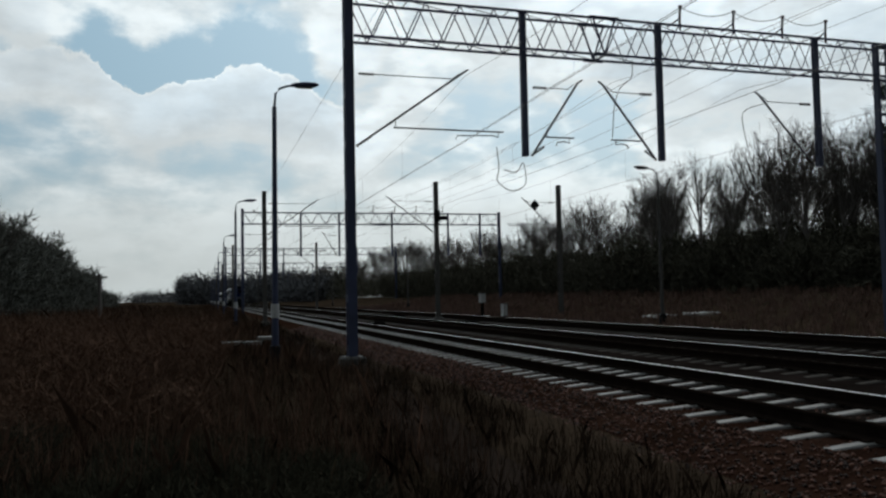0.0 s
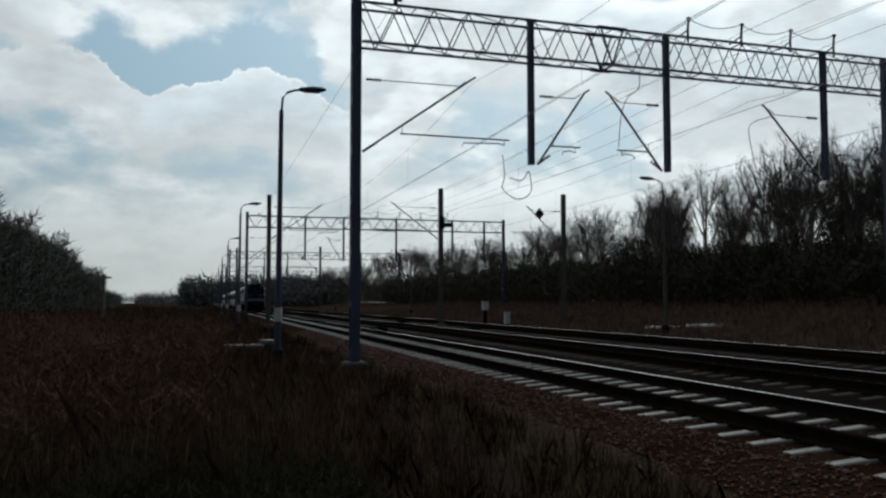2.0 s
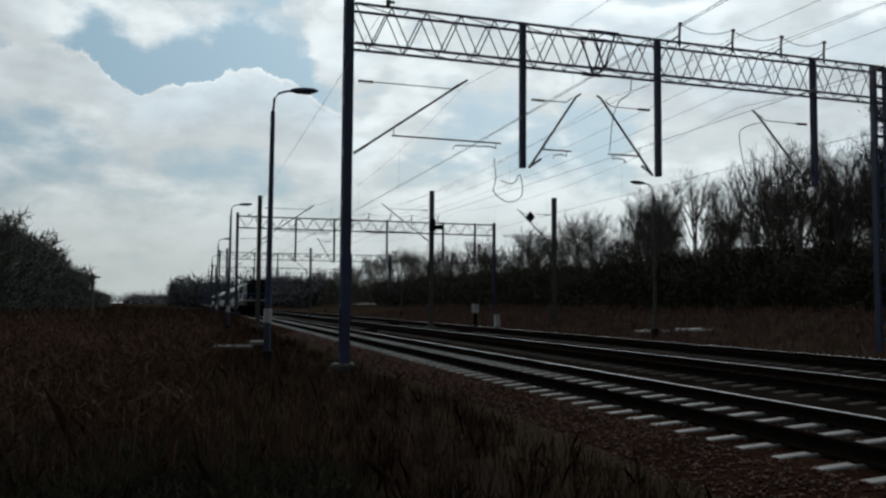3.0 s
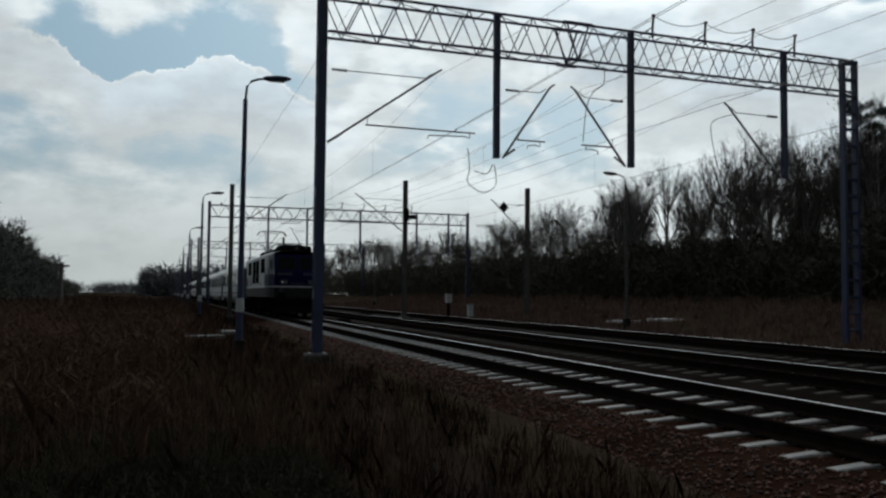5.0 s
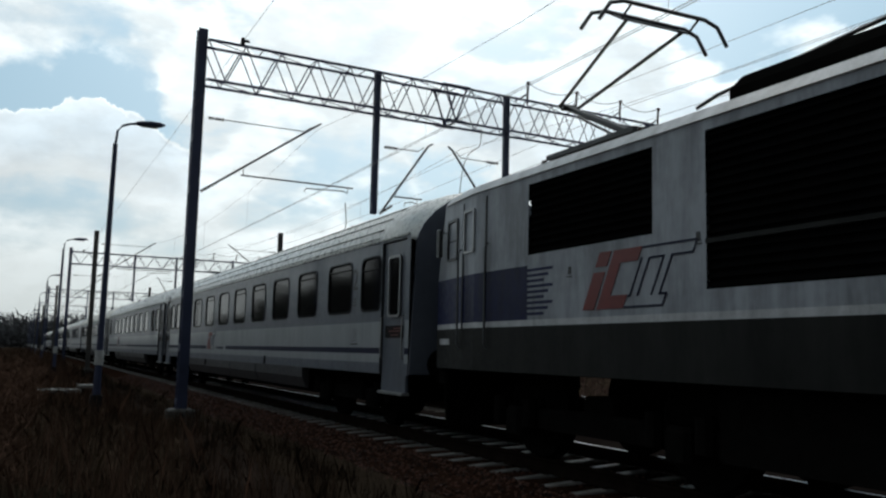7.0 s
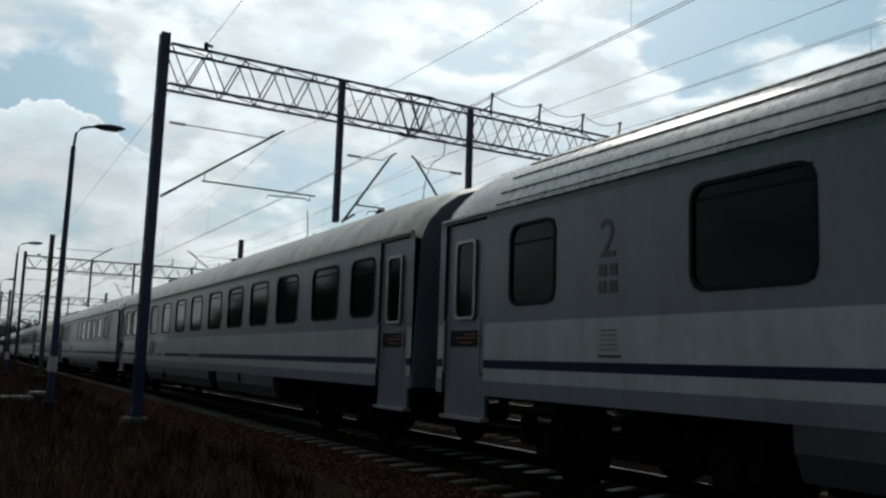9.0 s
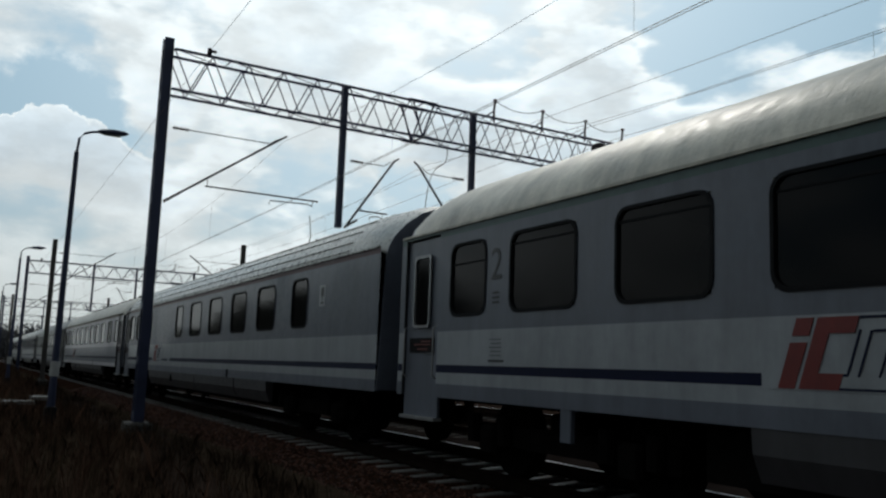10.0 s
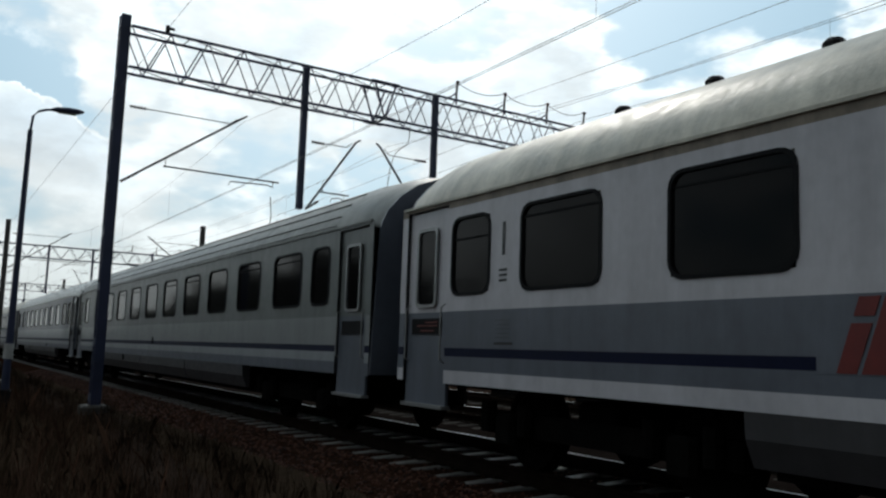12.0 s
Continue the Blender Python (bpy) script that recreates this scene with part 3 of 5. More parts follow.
def column(x, z0, z1, w=0.225, deep=0.13, paint="mast_paint"):
    """A post of two channels with a shallow groove between them."""
    s = Shape()
    h = w / 2
    d, e, f = deep, deep - 0.04, deep - 0.05
    ring = [(-h, -d), (h, -d), (h, -e), (0.04, -f), (0.04, f), (h, e), (h, d), (-h, d), (-h, e), (-0.04, f), (-0.04, -f), (-h, -e)]
    s.loft([[(x + a, b, z) for a, b in ring] for z in (z0, z1)], paint)
    k = int((z1 - z0) / 1.3)
    for i in range(k + 1):
        z = z0 + 0.2 + (z1 - z0 - 0.4) * i / k
        s.box((x - h - 0.004, -deep + 0.02, z - 0.09), (x + h + 0.004, deep - 0.02, z + 0.09), paint)
    return s


def portal(at, span, droppers, z0, horns=(), lattice=True, step=0.92, base=-0.36):
    t = thing("catenary_portal", "blue-grey painted steel gantry spanning the tracks, with hanging posts", "gantry", at, "gantries over the tracks")
    z1 = z0 + 1.0
    col = part("mast", column(0, base + 0.1, z1 + 0.32), t, "blue-grey steel mast")
    part("footing", Shape().box((-0.3, -0.3, base - 0.3), (0.3, 0.3, base + 0.14), "concrete_dark", 0.05), col, "weathered concrete footing")
    if lattice:
        s = Shape()
        for a in (-0.25, 0.25):
            s.box((span + a - 0.05, -0.11, base + 0.1), (span + a + 0.05, 0.11, z1 + 0.1), "mast_paint", 0.01)
        for i in range(17):
            z = base + 0.6 + i * (z1 - base - 0.6) / 16
            s.box((span - 0.2, -0.1, z - 0.03), (span + 0.2, 0.1, z + 0.03), "mast_paint")
    else:
        s = column(span, base + 0.1, z1 + 0.2)
    right = part("mast", s, t, "latticed steel mast" if lattice else "")
    part("footing", Shape().box((span - 0.45, -0.35, base - 0.3), (span + 0.45, 0.35, base + 0.14), "concrete_dark", 0.05), right)
    s = Shape()
    girder(s, 0.1, span - 0.1, z0, z1, 0.6, step)
    part("girder", s, t, "latticed steel box girder")
    if len(droppers):
        x = span * 0.415
        for y in (-0.33, 0.33):
            j = Shape()
            j.tube([(x - 0.35, y, z1 + 0.03), (x, y, z0)], 0.028, "mast_paint", 5)
            j.tube([(x + 0.35, y, z1 + 0.03), (x, y, z0)], 0.028, "mast_paint", 5)
            j.box((x - 0.45, y - 0.035, z1 - 0.035), (x + 0.45, y + 0.035, z1 + 0.045), "mast_paint")
            j.box((x - 0.3, y - 0.035, z0 - 0.045), (x + 0.3, y + 0.035, z0 + 0.035), "mast_paint")
            part("girder_joint", j, t)
        stub = Shape()
        stub.box((0.88, -0.38, z1 + 0.02), (0.98, -0.28, z1 + 0.2), "rubber", 0.03)
        stub.box((0.96, -0.36, z1 + 0.1), (1.1, -0.3, z1 + 0.16), "rubber", 0.02)
        part("clamp", stub, t, "small dark clamp on the top chord")
    for x, low in droppers:
        part("hanging_post", column(x, low, z1 + 0.1, 0.15, 0.075), t, "hanging steel post")
    for x in horns:
        s = Shape()
        s.tube([(x, 0, z1), (x, 0, z1 + 0.34), (x + 0.03, 0, z1 + 0.66)], 0.035, "insulator", 6)
        s.tube([(x, 0, z1 + 0.32), (x - 0.22, 0, z1 + 0.16), (x - 0.42, 0, z1 + 0.03)], 0.025, "mast_paint", 5)
        s.disc((x + 0.03, 0, z1 + 0.66), (0, 0, 1), 0.06, 0.06, "insulator", 10)
        part("line_insulator", s, t)
    if len(horns) > 1:
        s = Shape()
        for a, b in zip(horns, horns[1:]):
            s.tube([(a + (b - a) * i / 8, 0, z1 + 0.66 - 0.2 * (1 - (i / 4 - 1) ** 2)) for i in range(9)], 0.012, "wire", 4)
        part("jumper_wire", s, t)
    return t


PORTAL_Y = 21.41
SLANT = math.degrees(math.atan(0.054))


def eased(pts, n=5):
    """A smooth curve through the points."""
    pts = [Vector(q) for q in pts]
    ends = [pts[0] * 2 - pts[1]] + pts + [pts[-1] * 2 - pts[-2]]
    out = []
    for a, b, c, d in zip(ends, ends[1:], ends[2:], ends[3:]):
        for i in range(n):
            f = i / n
            out.append(0.5 * (2 * b + (c - a) * f + (2 * a - 5 * b + 4 * c - d) * f * f + (3 * b - a - 3 * c + d) * f ** 3))
    return out + [pts[-1]]


def make_portals():
    at = pose(3.56, PORTAL_Y, 0, 0, 0, SLANT)
    p = portal(at, 17.0, [(4.77, 4.88), (8.95, 4.88), (14.42, 4.88)], 7.70, (9.69, 11.51, 13.25, 14.85))
    cantilever(p, 0.1, 5.0, 2.95)
    cantilever(p, 4.87, 4.92, 1.5, slide=-0.55, over=0.4)
    cantilever(p, 8.85, 4.92, -1.7, slide=0.6, over=0.4)
    cantilever(p, 14.32, 4.92, -2.0, steady=False)
    for line in ([(8.1, 0, 7.7), (8.05, 0, 7.2), (7.7, 0, 6.9), (7.5, 0, 6.4), (7.4, 0, 5.5)], [(12.5, 0, 6.7), (11.9, 0, 6.5), (11.7, 0, 6.2), (11.9, 0, 5.2), (12.05, 0, 4.9)],
                 [(3.95, 0, 5.1), (4.0, 0, 4.55), (3.95, 0, 4.2), (4.35, 0, 3.95), (4.75, 0, 4.15), (4.7, 0, 4.7), (4.5, 0, 4.45), (4.15, 0, 4.5)]):
        part("hanging_cable", Shape().tube(eased(line), 0.013, "wire", 5), p)
    q = portal(pose(3.4, 77, 0, 0, 0, 1.0), 23.5, [(5.0, 4.9), (8.4, 4.9), (13.2, 4.9), (18.5, 4.9), (21.6, 4.9)], 7.74, (9, 11.5, 13.5, 15.5, 18), lattice=False, step=1.3)
    cantilever(q, 0.1, 5.0, 2.9)
    cantilever(q, 8.3, 4.92, -1.3)
    for y, w in ((132, 25.5), (188, 27), (244, 27)):
        r = portal(pose(3.4, y, 0), w, [(5.0, 4.9), (8.4, 4.9), (13.2, 4.9), (19.5, 4.9)], 7.74, lattice=False, step=1.6)
        cantilever(r, 0.1, 5.0, 2.9)


def signal_mast(x, y, top, reach, mark=False, w=0.24):
    t = thing("catenary_mast", "slim dark steel mast carrying the overhead wire on one arm", "mast", pose(x, y, 0), "single masts between the tracks")
    part("mast", column(0, -0.3, top, w, 0.13, "concrete_dark"), t)
    part("footing", Shape().box((-0.3, -0.3, -0.6), (0.3, 0.3, -0.05), "concrete_dark", 0.05), t)
    cantilever(t, 0.1 if reach > 0 else -0.1, 5.0, reach)
    if mark:
        s = Shape()
        s.loft([[(-1.6 + a, y2, 6.65 + b) for a, b in ((0, -0.36), (0.3, 0), (0, 0.36), (-0.3, 0))] for y2 in (-0.08, -0.05)], "rubber")
        part("diamond_plate", s, t, "dark diamond-shaped plate")
    return t


def make_masts():
    signal_mast(3.55, 52, 7.55, 2.95)
    m = signal_mast(13.45, 50, 8.0, -2.8)
    s = Shape()
    s.box((-0.16, -0.35, 5.6), (0.16, -0.15, 6.3), "rubber", 0.04)
    s.box((0.15, -0.3, 5.7), (0.6, -0.1, 5.95), "rubber", 0.04)
    part("switch_box", s, m, "dark switch gear box")
    signal_mast(21.3, 50, 7.9, -2.2, True)
    for y in (104.5, 160, 216):
        signal_mast(3.5, y, 7.6, 2.95)
        signal_mast(13.2, y, 7.9, -2.6)


SUPPORTS = [-6, PORTAL_Y + 0.15, 51, 77, 104.5, 132, 160, 188, 216, 244]


def wire_line(name, pts, r, label, group):
    s = Shape()
    s.tube(pts, r, "wire", 4)
    return tagged(part(name, s), label, "wire", group)


def make_wires():
    for ax, extra in ((6.62, 0), (10.3, 0), (15.1, 0)):
        zig = [0.2 * (-1) ** i for i in range(len(SUPPORTS))]
        if ax == 10.3:
            zig = [0.95, 0.55, -0.35] + zig[3:]
        if ax == 6.62:
            zig = [-0.06, 0.04, -0.15] + zig[3:]
        t = thing("overhead_wire", "thin dark contact wire hung from a sagging carrier cable", "overhead wire", pose(0, 0, extra), "overhead wires")
        for side in ((0.0, 0.055) if ax < 7 else (0.0,)):
            part("contact_wire", Shape().tube([(ax + z + side, y, 5.27) for y, z in zip(SUPPORTS, zig)], 0.0062, "wire", 4), t)
        pts, hang = [], Shape()
        for (a, za), (b, zb) in zip(zip(SUPPORTS, zig), zip(SUPPORTS[1:], zig[1:])):
            for i in range(8):
                f = i / 8
                y, x = a + (b - a) * f, ax + za + (zb - za) * f
                z = 6.95 - 0.67 * 4 * f * (1 - f)
                pts.append((x, y, z))
                if i in (2, 4, 6):
                    hang.tube([(x, y, z), (x, y, 5.27)], 0.003, "wire", 3)
        part("carrier_cable", Shape().tube(pts, 0.005, "wire", 4), t)
        tagged(part("hanger_wire", hang, t), kind="stuff")
    for i, x in enumerate((15.06, 16.8, 18.4)):
        pts = []
        for a, b in zip([-34, PORTAL_Y + 0.8, 77, 132, 188], [PORTAL_Y + 0.8, 77, 132, 188, 244]):
            pts += [(x, a + (b - a) * f / 8, 9.12 - 0.45 * 4 * f / 8 * (1 - f / 8)) for f in range(8)]
        wire_line("feeder_cable", pts, 0.0078, "dark feeder cable strung between the gantries", "feeder cables")
    pts = [(3.4, y, 6.95) for y in (-40, -6, PORTAL_Y, 52, 77, 104.5, 132, 160, 188, 216, 244)]
    wire_line("earth_wire", pts, 0.005, "thin dark earth wire strung along the steel masts", "earth wires")


def lamp_post(x, y, tall=6.5, base=-0.42, turn=0.0, dark=True):
    t = thing("street_lamp", "tall slim lamp post with curved arm, flat lantern and white band", "street lamp", pose(x, y, base, 0, 0.3, turn), "trackside lamp posts")
    paint = "mast_paint" if dark else "concrete_dark"
    part("pole", Shape().tube([(0, 0, 0), (0, 0, 1.1), (0, 0, tall * 0.96)], 0.10, paint, 12, 0.055), t)
    if dark:
        part("band", Shape().tube([(0, 0, 1.18), (0, 0, 1.52)], 0.104, "white_paint", 12, 0.10), t, "worn white painted band")
    part("base_box", Shape().box((-0.13, -0.13, -0.1), (0.13, 0.13, 0.5), "rubber", 0.03), t, "dark base box")
    a = Shape()
    a.tube([(0, 0, tall * 0.95), (0.03, 0, tall + 0.06), (0.14, 0, tall + 0.2), (0.32, 0, tall + 0.27), (0.5, 0, tall + 0.29)], 0.03, paint, 8)
    part("arm", a, t)
    h = Shape()
    rings = []
    for u, w, hh in ((0, 0.04, 0.03), (0.1, 0.10, 0.06), (0.35, 0.13, 0.08), (0.6, 0.10, 0.06), (0.7, 0.03, 0.02)):
        rings.append([(0.42 + u, w * math.cos(k * math.pi / 5), tall + 0.30 + 0.06 * u + hh * math.sin(k * math.pi / 5)) for k in range(10)])
    h.loft(rings, paint)
    lan = part("lantern", h, t, "flat dark lantern housing", True)
    part("lens", Shape().box((0.56, -0.08, tall + 0.245), (0.95, 0.08, tall + 0.275), "lamp_glass", 0.02), lan)
    return t


def make_lamps():
    lamp_post(1.74, 22.0, 6.72)
    for y in (48.5, 75, 101.5, 128, 155, 182):
        lamp_post(1.75, y, 6.72)
    lamp_post(19.2, 34.0, 6.5, -0.22, 180, False)
    for y in (88, 142):
        lamp_post(20.5, y, 6.3, 0.0, 180, False)


make_tracks()
make_portals()
make_masts()
make_wires()
make_lamps()


def small_things():
    for x, y, w, z0, z1 in ((16.85, 52, 0.34, 0.75, 1.28), (16.7, 47.5, 0.26, 0.0, 0.66)):
        t = thing("cabinet", "pale grey trackside equipment cabinet on a dark post", "cabinet", pose(x, y, 0), "trackside cabinets")
        part("pedestal", Shape().box((-0.09, -0.09, -0.5), (0.09, 0.09, z0), "underframe", 0.02), t, "dark post")
        part("body", Shape().box((-w / 2, -0.2, z0), (w / 2, 0.2, z1), "white_paint", 0.03), t)
        part("lid", Shape().box((-w / 2 - 0.03, -0.24, z1 - 0.002), (w / 2 + 0.03, 0.24, z1 + 0.04), "concrete", 0.015), t)
        part("door", Shape().box((-w / 2 + 0.05, -0.22, z0 + 0.05), (w / 2 - 0.05, -0.19, z1 - 0.05), "white_paint", 0.01), t)
    for x, y, w in ((21.05, 37.5, 1.5), (22.1, 35.6, 1.5), (1.3, 31, 1.3), (2.3, 33.5, 0.6)):
        t = thing("concrete_slab", "pale concrete cover slab lying beside the track", "slab", pose(x, y, rise(x, y) + (0.02 if x > 5 else 0.12), 0, 0, 4), "cover slabs")
        part("slab", Shape().box((-w / 2, -0.4, 0.0), (w / 2, 0.4, 0.12), "slab" if x > 5 else "concrete", 0.02), t)
        part("chamber", Shape().box((-w / 2 + 0.08, -0.33, -0.4), (w / 2 - 0.08, 0.33, 0.002), "concrete_dark", 0.02), t)
    t = thing("telegraph_pole", "dark wooden pole with a short crossarm among scrub", "pole", pose(-6.3, 60, rise(-6.3, 60)))
    part("pole", Shape().tube([(0, 0, -0.3), (0, 0, 3.3)], 0.13, "bark", 8, 0.11), t)
    part("crossarm", Shape().box((-0.45, -0.06, 3.02), (0.45, 0.06, 3.14), "bark", 0.02), t)
    # turnout gear between the tracks
    for x, y in ((8.6, 44), (12.6, 41), (12.9, 58)):
        t = thing("point_machine", "low dark switch machine box between the tracks", "switch machine", pose(x, y, -0.26), "switch machines")
        part("case", Shape().box((-0.35, -0.5, -0.1), (0.35, 0.5, 0.24), "underframe", 0.05), t)
        part("rod", Shape().tube([(-0.3, 0.1, 0.06), (-1.2, 0.1, 0.06)], 0.02, "rail_side", 6), t)


small_things()

# ---- vegetation ----


def make_tree(name, label, seed, tall, spread, at):
    """A bare tree: a tapered trunk that forks into steep limbs, under a domed crown of fine twigs."""
    rng = random.Random(seed)
    t = thing(name, label, "tree", at, "bare trees by the line")
    trunk, crown = Shape(), Shape()
    mid, ax, az = Vector((0, 0, tall * 0.66)), tall * 0.26 * spread, tall * 0.34

    def inside(p):
        q = p - mid
        k = math.sqrt((q.x / ax) ** 2 + (q.y / ax) ** 2 + (q.z / az) ** 2)
        return p if k < 1 else mid + q / k

    def bent(a, b, lift, n):
        c = a.lerp(b, 0.45) + Vector((rng.uniform(-0.1, 0.1), rng.uniform(-0.1, 0.1), lift))
        return [a * (1 - f) ** 2 + c * 2 * f * (1 - f) + b * f * f + Vector((rng.uniform(-1, 1), rng.uniform(-1, 1), 0)) * 0.05 * (0 < f < 1) for f in (i / n for i in range(n + 1))]

    def twigs(p, d, count, size):
        for _ in range(count):
            e = (d + Vector((rng.gauss(0, 0.6), rng.gauss(0, 0.6), rng.gauss(0.25, 0.45)))).normalized() * size * rng.uniform(0.5, 1.2)
            w = e.cross(Vector((rng.gauss(0, 1), rng.gauss(0, 1), rng.gauss(0, 1)))).normalized() * 0.0085
            q = p + Vector((rng.gauss(0, 0.12), rng.gauss(0, 0.12), rng.gauss(0, 0.12)))
            crown.face([q - w, q + w, q + e], "twig")

    lean = Vector((rng.uniform(-0.4, 0.4), rng.uniform(-0.4, 0.4), 0))
    top = Vector((0, 0, tall * 0.82)) + lean
    stem = bent(Vector((0, 0, -0.2)), top, 0.0, 6)
    trunk.tube(stem, tall * 0.0125, "bark", 7, 0.03)
    for i in range(12):
        a = i * 2.4 + rng.uniform(-0.4, 0.4)
        f = rng.uniform(0.34, 0.86)
        start = stem[int(f * 6)].lerp(stem[int(f * 6) + 1], f * 6 - int(f * 6))
        r = rng.uniform(0.45, 1.0)
        end = mid + Vector((math.cos(a) * ax * r, math.sin(a) * ax * r, az * math.sqrt(1.02 - r * r) * rng.uniform(0.55, 1.0)))
        if end.z < start.z + 0.5:
            end.z = start.z + 0.5
        limb = bent(start, inside(end), -0.02 * tall, 4)
        trunk.tube(limb, tall * 0.0058, "bark", 5, 0.016)
        for j in range(9):
            g = rng.uniform(0.25, 1.0)
            b = limb[min(3, int(g * 4))].lerp(limb[min(3, int(g * 4)) + 1], g * 4 - min(3, int(g * 4)))
            d = (limb[4] - limb[0]).normalized() * 0.7 + Vector((rng.gauss(0, 0.6), rng.gauss(0, 0.6), rng.uniform(0.1, 0.8)))
            tip = inside(b + d.normalized() * tall * rng.uniform(0.07, 0.15))
            branch = bent(b, tip, 0.0, 2)
            crown.tube(branch, 0.02, "twig", 3, 0.008)
            for at_ in branch[1:]:
                twigs(at_, d.normalized(), 7, tall * 0.065)
    part("trunk", trunk, t)
    part("crown", crown, t, "bare brown twigs")
    return t


def make_pine(seed, tall, at):
    """A slender pine: bare stem with dead snags below, tufts of needles on short boughs above."""
    rng = random.Random(seed)
    t = thing("pine_tree", "slender dark green pine with a ragged crown on a bare stem", "tree", at, "pines at the wood's edge")
    s = Shape()
    s.tube([(0, 0, -0.2), (0.1, 0, tall * 0.5), (0, 0.05, tall)], tall * 0.012, "bark", 7, 0.025)
    for i in range(14):
        a, z, l = rng.uniform(0, 6.28), tall * rng.uniform(0.2, 0.6), rng.uniform(0.3, 0.9)
        s.tube([(0.08, 0, z), (0.08 + math.cos(a) * l, math.sin(a) * l, z + rng.uniform(-0.1, 0.25))], 0.016, "bark", 3, 0.006)
    verts, faces = [], []
    for i in range(30):
        f = rng.random()
        z = tall * (0.52 + 0.47 * f)
        a = i * 2.4 + rng.uniform(-0.5, 0.5)
        l = (0.35 + 1.25 * math.sin(math.pi * min(1.0, 0.22 + 0.78 * (1 - f))) ** 0.8) * rng.uniform(0.55, 1.15)
        tip = Vector((math.cos(a) * l, math.sin(a) * l, z + l * rng.uniform(0.0, 0.35)))
        s.tube([(0.03, 0, z - 0.15), tip], 0.03, "bark", 4, 0.01)
        for c in range(3):
            o = Vector((0, 0, z)).lerp(tip, 0.5 + 0.25 * c)
            for b in range(46):
                d = Vector((rng.gauss(0, 1), rng.gauss(0, 1), rng.gauss(0.4, 0.8))).normalized()
                e = d.cross(Vector((rng.random(), rng.random(), rng.random()))).normalized() * 0.016
                k = len(verts)
                o2 = o + Vector((rng.gauss(0, 0.17), rng.gauss(0, 0.17), rng.gauss(0, 0.09)))
                verts += [o2 - e, o2 + e, o2 + d * 0.26]
                faces.append((k, k + 1, k + 2))
    part("trunk", s, t)
    part("crown", bulk("crown", np.array(verts), np.array(faces), "needles"), t, "dark needle clumps")
    return t


def make_woods():
    rng = random.Random(11)
    kinds = []
    for i, (tall, spread) in enumerate(((10.0, 0.85), (9.6, 1.0), (10.4, 0.8), (9.2, 1.05), (8.6, 0.95), (7, 1.2))):
        kinds.append(make_tree("bare_tree", "tall bare deciduous tree with dense brown twigs", 40 + i, tall, spread, pose(36 + i * 2, 64 + 3 * i, rise(36, 64))))
    spots = []
    y = 16.0
    while y < 330:
        spots.append((31.5 + rng.uniform(-1.0, 2.0), y))
        if y < 90:
            spots.append((41 + rng.uniform(-1.5, 3), y + rng.uniform(-1, 1)))
        if y < 150:
            spots.append((36 + rng.uniform(-1.5, 3), y + rng.uniform(-1, 1)))
        y += rng.uniform(1.3, 2.6) * (1 + y / 110)
    for i in range(26):       # a thicker stand beside the pines
        spots.append((rng.uniform(31, 40), 33 + 0.55 * i))
    for x, y in spots:
        k = rng.choice(kinds[:5])
        f = rng.uniform(0.88, 1.06) * (0.95 if y < 42 else 0.87 if y < 75 else 0.84 if y < 125 else 0.95)
        o = copy_thing(k, pose(x, y, rise(x, y), 0, 0, rng.uniform(0, 360)))
        o.scale = (f, f, f)
    for y, x in [(60 + 4.5 * i, -15.0 + rng.uniform(-1.5, 1.5)) for i in range(15)]:
        o = copy_thing(rng.choice(kinds[4:]), pose(x, y, rise(x, y), 0, 0, rng.uniform(0, 360)))
        f = rng.uniform(0.9, 1.05) * max(0.4, 1 - (y - 55) / 130)
        o.scale = (f, f, f)
    pines = []
    for i, (x, y, tall) in enumerate(((31.5, 25.5, 10.2), (32.5, 34.5, 9.8), (34, 20.5, 10.6), (33.4, 30.5, 10.4))):
        pines.append(make_pine(70 + i, tall, pose(x, y, rise(x, y), 0, 0, 40 * i)))
    # the dark edge of the wood
    for i in range(22):
        y = 9 + i * 1.15
        x = rng.uniform(31.5, 40)
        o = copy_thing(rng.choice(pines), pose(x, y, rise(x, y), 0, 0, rng.uniform(0, 360)))
        f = rng.uniform(0.78, 1.0)
        o.scale = (f, f, f)


def brush(name, label, boxes, mat, seed, width, uneven=1.0, kind="stuff"):
    """A thicket of thin upright twigs: boxes of (x0, x1, y0, y1, height, count, length)."""
    rng = np.random.default_rng(seed)
    vs = []
    for x0, x1, y0, y1, height, count, length in boxes:
        x, y = x0 + (x1 - x0) * rng.random(count), y0 + (y1 - y0) * rng.random(count)
        lump = 0.66 + uneven * (0.22 * np.sin(y * 0.33 + 1.7) * np.sin(y * 0.13) + 0.16 * np.sin(y * 0.9 + x * 0.6) + 0.12 * np.sin(y * 2.1))
        z = np.array([rise(a, b) for a, b in zip(x, y)]) + (rng.random(count) ** 0.9) * (height * lump)
        d = rng.normal(size=(count, 3)) * (0.75, 0.75, 0.5) + (0, 0, 0.65)
        d /= np.linalg.norm(d, axis=1)[:, None]
        ln = length * (0.5 + rng.random(count))[:, None]
        side = np.cross(d, rng.normal(size=(count, 3)))
        side /= np.linalg.norm(side, axis=1)[:, None]
        side *= width * (0.6 + 0.8 * rng.random(count))[:, None]
        o = np.stack([x, y, z], -1)
        vs.append(np.stack([o - side, o + side, o + d * ln], 1))
    v = np.concatenate(vs)
    f = np.arange(len(v) * 3).reshape(-1, 3)
    ob = new(name, bulk(name, v.reshape(-1, 3), f, mat))
    return tagged(ob, label, "undergrowth", kind=kind)


